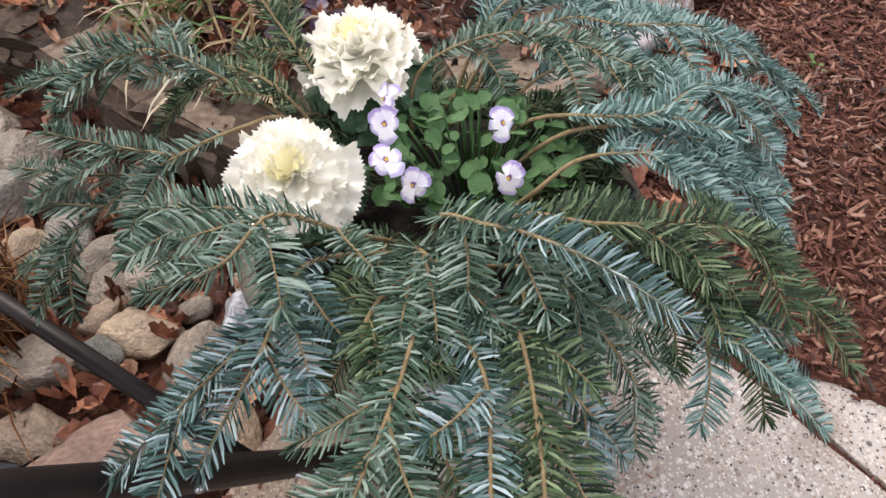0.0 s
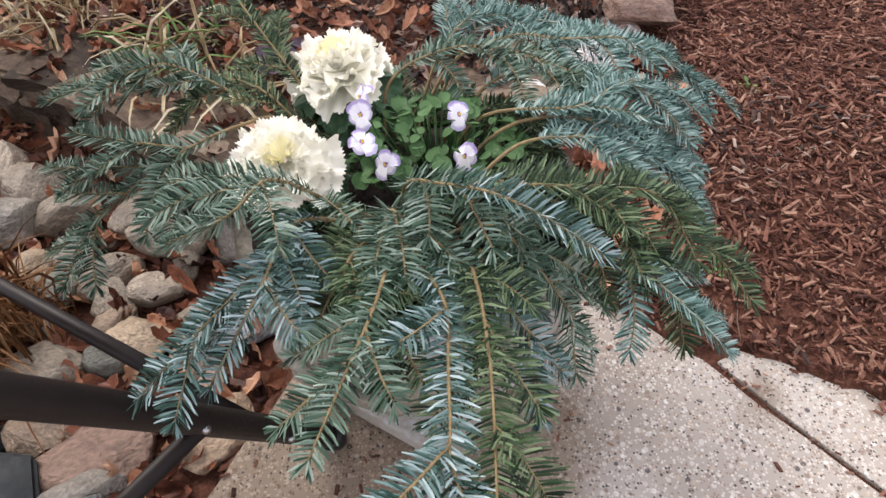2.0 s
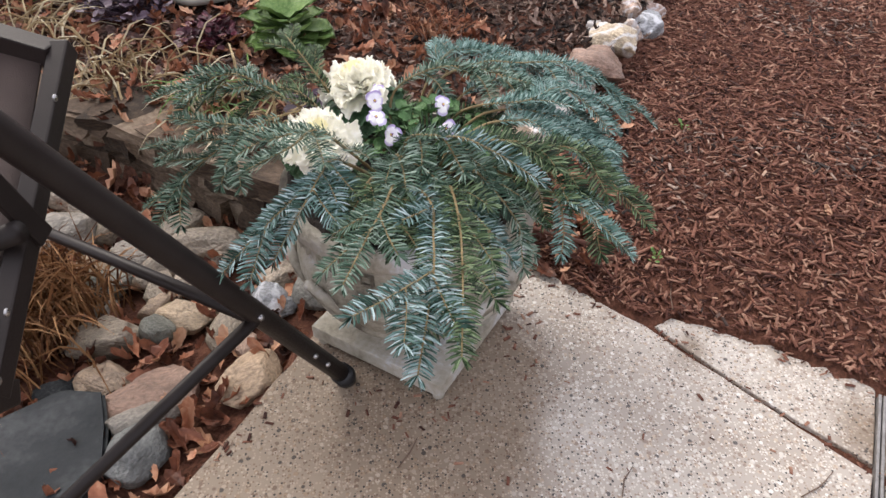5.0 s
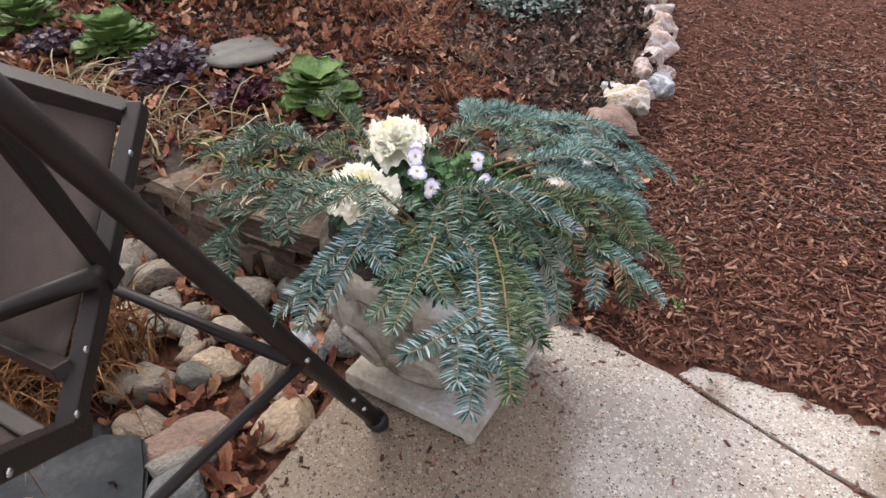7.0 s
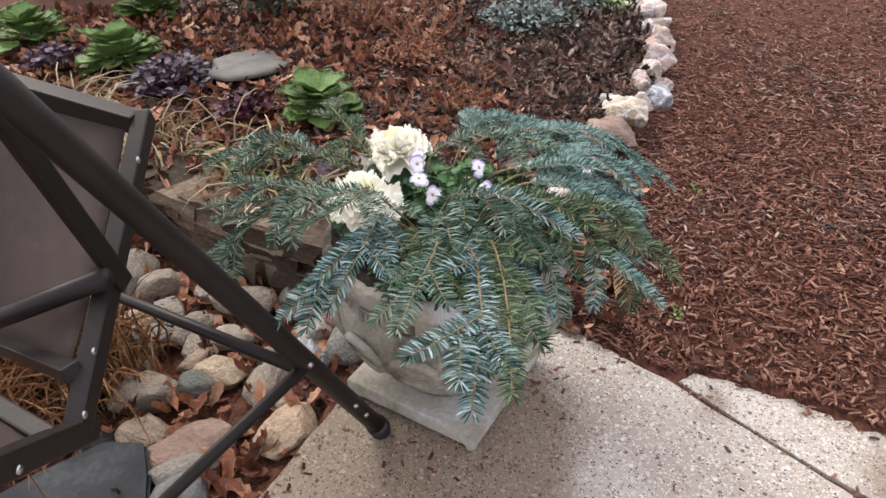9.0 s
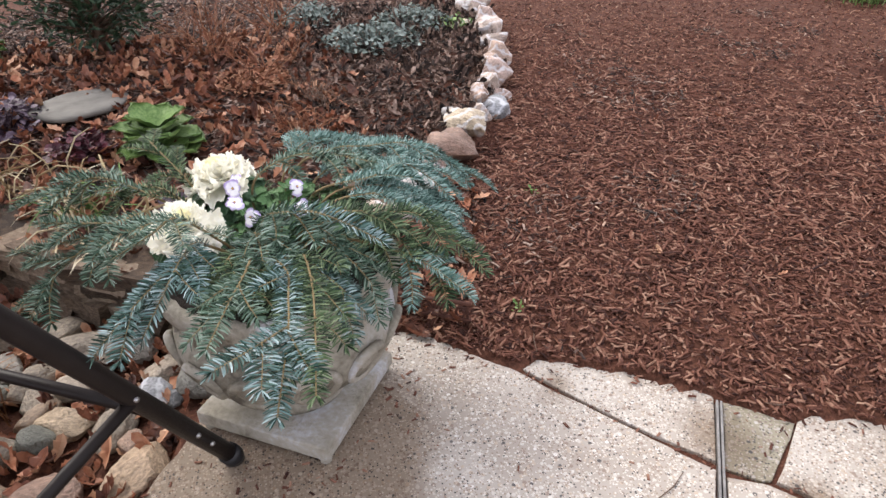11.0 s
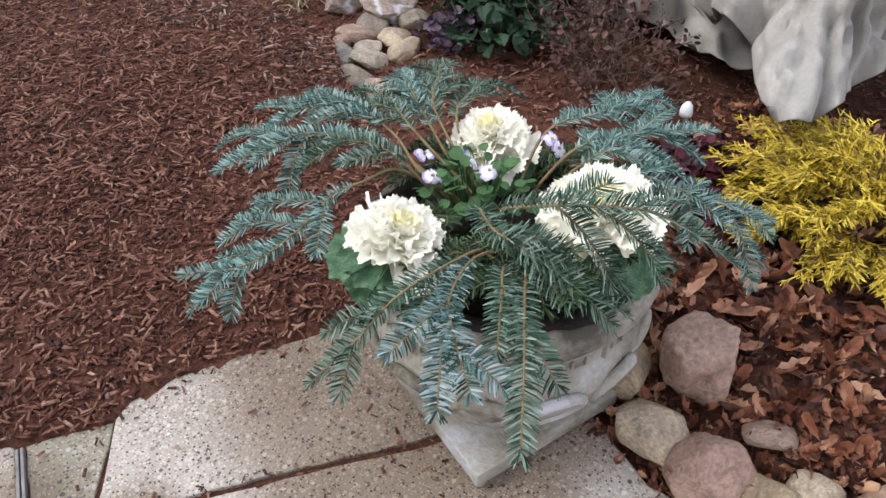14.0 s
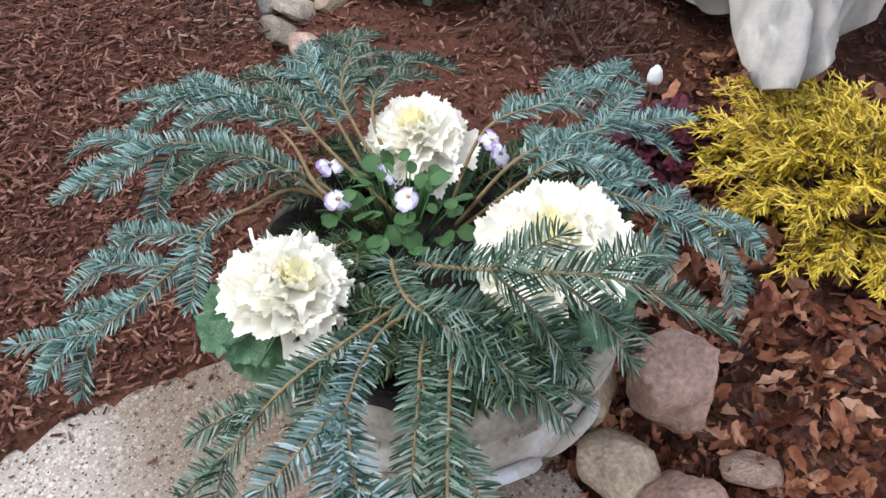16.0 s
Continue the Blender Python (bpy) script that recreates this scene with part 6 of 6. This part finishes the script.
def twiggy(name, x, y, n, height, spread, mat, label, category, seed=0, leaves=0, leaf_mat=None, leaf_size=0.02):
    """A bare shrub: forking stems from the crown, thin to the ends."""
    rnd = random.Random(seed)
    ob = base(name, pose(x, y, ground_z(x, y)), label, category)
    bm = bmesh.new()
    tips = []

    def grow(p, d, l, r, depth):
        pts = [p]
        for k in range(3):
            d = (d + Vector((rnd.gauss(0, 0.22), rnd.gauss(0, 0.22), rnd.gauss(0.02, 0.15)))).normalized()
            pts.append(pts[-1] + d * l / 3)
        tube_into(bm, pts, [r, r * 0.85, r * 0.75, r * 0.6], 4)
        tips.append(pts[-1])
        tips.append(pts[2])
        if depth:
            for _ in range(rnd.choice((2, 3))):
                grow(pts[rnd.choice((2, 3))], (d + Vector((rnd.gauss(0, 0.55), rnd.gauss(0, 0.55), rnd.gauss(0, 0.35)))).normalized(), l * rnd.uniform(0.5, 0.8), r * 0.6, depth - 1)

    for k in range(n):
        a = rnd.uniform(0, 2 * math.pi)
        d = Vector((math.cos(a) * spread, math.sin(a) * spread, 1)).normalized()
        grow(Vector((rnd.gauss(0, 0.03), rnd.gauss(0, 0.03), -0.005)), d, height * rnd.uniform(0.35, 0.55), 0.004, 2)
    part("branch_mass", bm, mat, ob)["kind"] = "stuff"
    if leaves:
        pl = [turned(*(rnd.choice(tips) + Vector((rnd.gauss(0, 0.012), rnd.gauss(0, 0.012), rnd.gauss(0, 0.012)))), rnd.gauss(0, 50), rnd.gauss(0, 50), rnd.uniform(0, 360), leaf_size * rnd.uniform(0.6, 1.3)) for _ in range(leaves)]
        lv = scatter_mesh("leaves", OVAL, pl, leaf_mat, ob)
        lv["kind"] = "stuff"
    return ob


twiggy("dry_shrub", -0.32, 2.75, 22, 0.4, 0.9, M_RUST, "dry brown twiggy perennial in the bed", "shrub", 1)
twiggy("dry_shrub", -0.05, 2.45, 16, 0.32, 1.0, M_RUST, "dry brown twiggy perennial in the bed", "shrub", 2)
twiggy("dry_shrub", 0.08, 1.75, 18, 0.2, 0.9, M_RUST, "short dry brown stems in the bed", "shrub", 3)
twiggy("dry_shrub", 0.2, 2.0, 14, 0.2, 0.9, M_BRANCH, "short dry brown stems in the bed", "shrub", 4)
twiggy("dry_shrub", 0.0, 3.2, 16, 0.4, 0.9, M_RUST, "dry brown twiggy perennial in the bed", "shrub", 5)
twiggy("bronze_shrub", 2.95, -0.15, 24, 0.42, 1.0, M_BRANCH, "brown twiggy shrub with small bronze leaves", "shrub", 6, 700, M_BRONZE, 0.024)
twiggy("bronze_shrub", 3.2, 0.12, 20, 0.42, 1.0, M_BRANCH, "brown twiggy shrub with small bronze leaves", "shrub", 7, 500, M_BRONZE, 0.024)
twiggy("bronze_shrub", 2.75, -0.3, 14, 0.26, 1.2, M_BRANCH, "brown twiggy shrub with small bronze leaves", "shrub", 8, 260, M_BRONZE, 0.022)


def evergreen(name, x, y, r, h, n, mat, label, seed, trunk=True, droop=0.1):
    """A dense evergreen: trunk, limbs, and sprays of short needles set along them with gaps."""
    rnd = random.Random(seed)
    z = ground_z(x, y)
    ob = base(name, pose(x, y, z), label, "shrub")
    bm = bmesh.new()
    tube_into(bm, [(0, 0, -0.02), (0.01, 0, h * 0.5), (0, 0.01, h * 0.92)], [0.03, 0.02, 0.006], 8)
    places = []
    for k in range(n):
        f = (k + rnd.random()) / n
        zz = h * (0.1 + 0.86 * f)
        a = k * 2.4 + rnd.uniform(-0.4, 0.4)
        q = r * (1 - 0.75 * f ** 1.6) * rnd.uniform(0.65, 1.1) * (0.6 + 0.4 * min(1, f * 4))
        e = Vector((q * math.cos(a), q * math.sin(a), zz + q * 0.25 - droop * q))
        b = Vector((0, 0, max(0.03, zz - q * 0.25)))
        tube_into(bm, [b, b.lerp(e, 0.55) + Vector((0, 0, 0.02)), e], [0.007, 0.004, 0.0015], 4)
        for j in range(26):
            t = rnd.uniform(0.25, 1.05)
            p = b.lerp(e, t) + Vector((rnd.gauss(0, 0.035), rnd.gauss(0, 0.035), rnd.gauss(0, 0.03)))
            places.append(turned(*p, rnd.gauss(20, 45), rnd.gauss(0, 45), math.degrees(a) - 90 + rnd.gauss(0, 55), rnd.uniform(0.03, 0.065)) @ Matrix.Diagonal((0.5, 1, 0.6, 1)))
    part("trunk", bm, M_BRANCH, ob)
    cr = scatter_mesh("crown", OVAL, places, mat, ob)
    cr["kind"] = "stuff"
    return ob


evergreen("evergreen_shrub", -0.85, 2.95, 0.52, 1.1, 170, M_DARKGREEN, "dark green dense evergreen shrub in the bed", 1)
evergreen("evergreen_shrub", -2.1, 3.5, 0.5, 1.1, 90, M_DARKGREEN, "dark green dense evergreen shrub in the bed", 2)
evergreen("evergreen_shrub", 3.85, 0.9, 0.55, 1.3, 130, M_DARKGREEN, "dark green dense evergreen shrub behind the border", 3)
evergreen("red_stemmed_shrub", 3.12, 0.52, 0.13, 0.75, 40, M_WINE, "dark red leafed upright shrub behind the stones", 5)
evergreen("evergreen_shrub", 3.35, -1.35, 0.32, 0.55, 60, M_DARKGREEN, "dark green low conifer beside the golden cypress", 4)


def golden_cypress(x, y, seed):
    rnd = random.Random(seed)
    z = ground_z(x, y)
    ob = base("golden_cypress", pose(x, y, z), "golden yellow thread leaf cypress shrub in the bed", "shrub")
    bm = bmesh.new()
    verts, faces = [], []

    def thread(p, d, l, r):
        side = d.cross(Vector((0.2, 0.1, 1))).normalized() * r
        up = side.cross(d).normalized() * r
        q, m = p + d * l, p + d * l * 0.55
        o = len(verts)
        verts.extend([p - side, p + up, p + side, m - side * 1.25, m + up * 1.25, m + side * 1.25, q])
        faces.extend([(o, o + 3, o + 4, o + 1), (o + 1, o + 4, o + 5, o + 2), (o + 2, o + 5, o + 3, o), (o + 3, o + 6, o + 4), (o + 4, o + 6, o + 5), (o + 5, o + 6, o + 3)])

    for k in range(165):
        a = rnd.uniform(0, 2 * math.pi)
        el = rnd.uniform(-0.25, 1.25)
        R = rnd.uniform(0.75, 1.1)
        d = Vector((math.cos(a) * math.cos(el), math.sin(a) * math.cos(el), math.sin(el) * 1.0)).normalized()
        e = Vector((d.x * 0.27 * R, d.y * 0.38 * R, 0.1 + d.z * 0.2 * R))
        if e.z < 0.03:
            e.z = 0.03
        b = Vector((d.x * 0.08, d.y * 0.08, 0.08 + d.z * 0.08))
        mid = b.lerp(e, 0.6) + Vector((0, 0, 0.04))
        pts = [bez(b, mid, e, j / 6) for j in range(7)]
        tube_into(bm, pts, [0.003, 0.0025, 0.0022, 0.002, 0.0016, 0.0013, 0.001], 4)
        for j in range(2, 7):
            dd = (pts[j] - pts[j - 1]).normalized()
            sd = dd.cross(Vector((rnd.gauss(0, 0.3), rnd.gauss(0, 0.3), 1))).normalized()
            for s in (-1, 1, -1, 1):
                w = (dd * 0.9 + sd * s * rnd.uniform(0.4, 1.0) + Vector((0, 0, rnd.gauss(-0.1, 0.3)))).normalized()
                p = pts[j].lerp(pts[j - 1], rnd.random())
                l = rnd.uniform(0.025, 0.05)
                thread(p, w, l, 0.0018)
                for _ in range(7):
                    t = rnd.uniform(0.25, 0.95)
                    w2 = (w + sd * rnd.choice((-1, 1)) * rnd.uniform(0.5, 1.0) + Vector((0, 0, rnd.gauss(-0.1, 0.35)))).normalized()
                    thread(p + w * l * t, w2, rnd.uniform(0.01, 0.026), 0.0016)
    part("branch_mass", bm, M_BRANCH, ob)["kind"] = "stuff"
    t = raw("foliage", verts, faces, M_GOLD, ob)
    t["kind"] = "stuff"
    return ob


golden_cypress(2.42, -1.0, 1)


# ---- frost covers, stepping stone, iron edging, lamp, marker ----
def frost_cover(x, y, rx, ry, h, hem, seed, label, turn=0, tongue=None, far=0.85):
    """Cloth thrown over a shrub: a sagging dome, long folds that run down and fork, soft creases, an uneven hem."""
    rnd = random.Random(seed)
    ph = [rnd.uniform(0, 6.28) for _ in range(6)]
    off = Vector((rnd.uniform(0, 40), rnd.uniform(0, 40), seed))
    bm = bmesh.new()
    nr, na = 60, 220
    rows = []
    for i in range(nr + 1):
        f = i / nr
        row = []
        for j in range(na):
            a = 2 * math.pi * j / na
            lap = max(0.0, math.cos(a - tongue)) ** 40 if tongue is not None else 0.0
            q = (1 + far * lap * f) * (f ** 0.75) * (1 + 0.08 * math.sin(a * 2 + ph[3]))
            px, py = rx * q * math.cos(a), ry * q * math.sin(a)
            low = hem + (0.06 * math.sin(a * 2 + ph[4]) + 0.04 * math.sin(a * 5 + ph[5])) * (1 - lap)
            pz = low + (h - low) * (1 - f ** 1.7)
            c = Vector((px, py, pz)) + off
            warp = noise.noise_vector(c * 1.6)
            s = a * 9 + ph[0] + 2.4 * warp.x + f * 0.8
            fold = abs(math.sin(s)) * 0.085 * (0.7 + warp.z) + abs(math.sin(s * 2.3 + 3.5 * warp.y + ph[1])) * 0.055
            dent = 0.1 * noise.noise(c * 2.6) + 0.11 * abs(noise.noise(Vector((a * 5, f * 2.6, seed)) + warp * 0.8)) + 0.12 * abs(noise.noise(c * 6 + warp)) + 0.05 * abs(noise.noise(c * 15 + warp))
            out = Vector((math.cos(a), math.sin(a), 0.8)).normalized()
            row.append(bm.verts.new(Vector((px, py, pz)) + out * (fold * (0.25 + f * 0.9) + dent) * min(1, f * 4 + 0.25)))
        rows.append(row)
    for r0, r1 in zip(rows, rows[1:]):
        for j in range(na):
            bm.faces.new((r0[j], r1[j], r1[(j + 1) % na], r0[(j + 1) % na]))
    ext = bmesh.ops.extrude_face_region(bm, geom=bm.faces[:])
    bmesh.ops.translate(bm, verts=[v for v in ext["geom"] if isinstance(v, bmesh.types.BMVert)], vec=(0, 0, -0.004))
    bmesh.ops.recalc_face_normals(bm, faces=bm.faces)
    ob = obj("frost_cover", bm, M_CLOTH)
    ob.matrix_basis = pose(x, y, ground_z(x, y), 0, 0, turn)
    return tagged(ob, label, "frost cover", "frost covers over shrubs")


frost_cover(3.38, -0.72, 0.52, 0.28, 0.66, 0.18, 3, "crumpled grey beige frost cloth over a shrub", 0, math.pi + 0.09)
frost_cover(3.78, -0.22, 0.5, 0.5, 0.42, 0.0, 5, "crumpled grey beige frost cloth over a shrub", 15, math.pi + 0.2, 0.5)
frost_cover(4.0, 0.45, 0.62, 0.6, 0.6, 0.0, 8, "crumpled grey beige frost cloth over a shrub", 0)

iron = base("iron_edging", pose(0.34, 0.78, ground_z(0.34, 0.78)), "low rusty iron scroll edging behind the urn", "edging")
dirn = Vector((0.85, -0.5, 0))
for k in range(2):
    bm = bmesh.new()
    tube_into(bm, [dirn * -0.16 + Vector((0, 0, 0.02 + 0.05 * k)), dirn * 0.16 + Vector((0, 0, 0.025 + 0.055 * k))], 0.006, 8)
    part("rail", bm, M_IRON, iron)
for k in range(6):
    bm = bmesh.new()
    c = dirn * (-0.13 + 0.052 * k)
    s = 1 if k % 2 else -1
    tube_into(bm, [c + dirn * s * math.cos(q) * (0.02 - q * 0.0016) + Vector((0, 0, 0.045 + math.sin(q) * (0.022 - q * 0.0018))) for q in (0.5 * j for j in range(18))], 0.0045, 6)
    part("scroll", bm, M_IRON, iron)
for k in (-1, 1):
    bm = bmesh.new()
    tube_into(bm, [dirn * 0.15 * k + Vector((0, 0, -0.03)), dirn * 0.15 * k + Vector((0, 0, 0.08))], 0.004, 8)
    part("stake", bm, M_IRON, iron)

lamp = base("garden_spotlight", pose(3.36, 0.92, ground_z(3.36, 0.92)), "small black garden spotlight behind the border stones", "lamp")
bm = bmesh.new()
tube_into(bm, [(0, 0, -0.03), (0, 0, 0.14)], 0.008, 8)
part("stake", bm, M_BLACK, lamp)
bm = bmesh.new()
tube_into(bm, [(0.05, 0.0, 0.13), (0, 0, 0.15), (-0.05, -0.01, 0.18), (-0.062, -0.012, 0.187)], [0.03, 0.042, 0.05, 0.052], 16)
part("housing", bm, M_BLACK, lamp)
bm = bmesh.new()
bmesh.ops.create_cone(bm, cap_ends=True, segments=16, radius1=0.042, radius2=0.04, depth=0.004, matrix=look((-0.0635, -0.0125, 0.188), (-1, -0.2, 0.7)))
part("lens", bm, M_SLATE, lamp, "dark round lens")

marker = base("plant_marker", pose(2.344, -0.552, ground_z(2.344, -0.552)), "white rounded plant marker stake in the bed", "plant marker")
bm = bmesh.new()
tube_into(bm, [(0, 0, -0.03), (0, 0, 0.3)], 0.0025, 8)
part("stake", bm, M_IRON, marker)
bm = bmesh.new()
tube_into(bm, [(0, 0, 0.29), (0, 0, 0.3), (0, 0, 0.315), (0, 0, 0.326)], [0.015, 0.016, 0.013, 0.005], 12)
part("cap", bm, M_WHITE, marker)
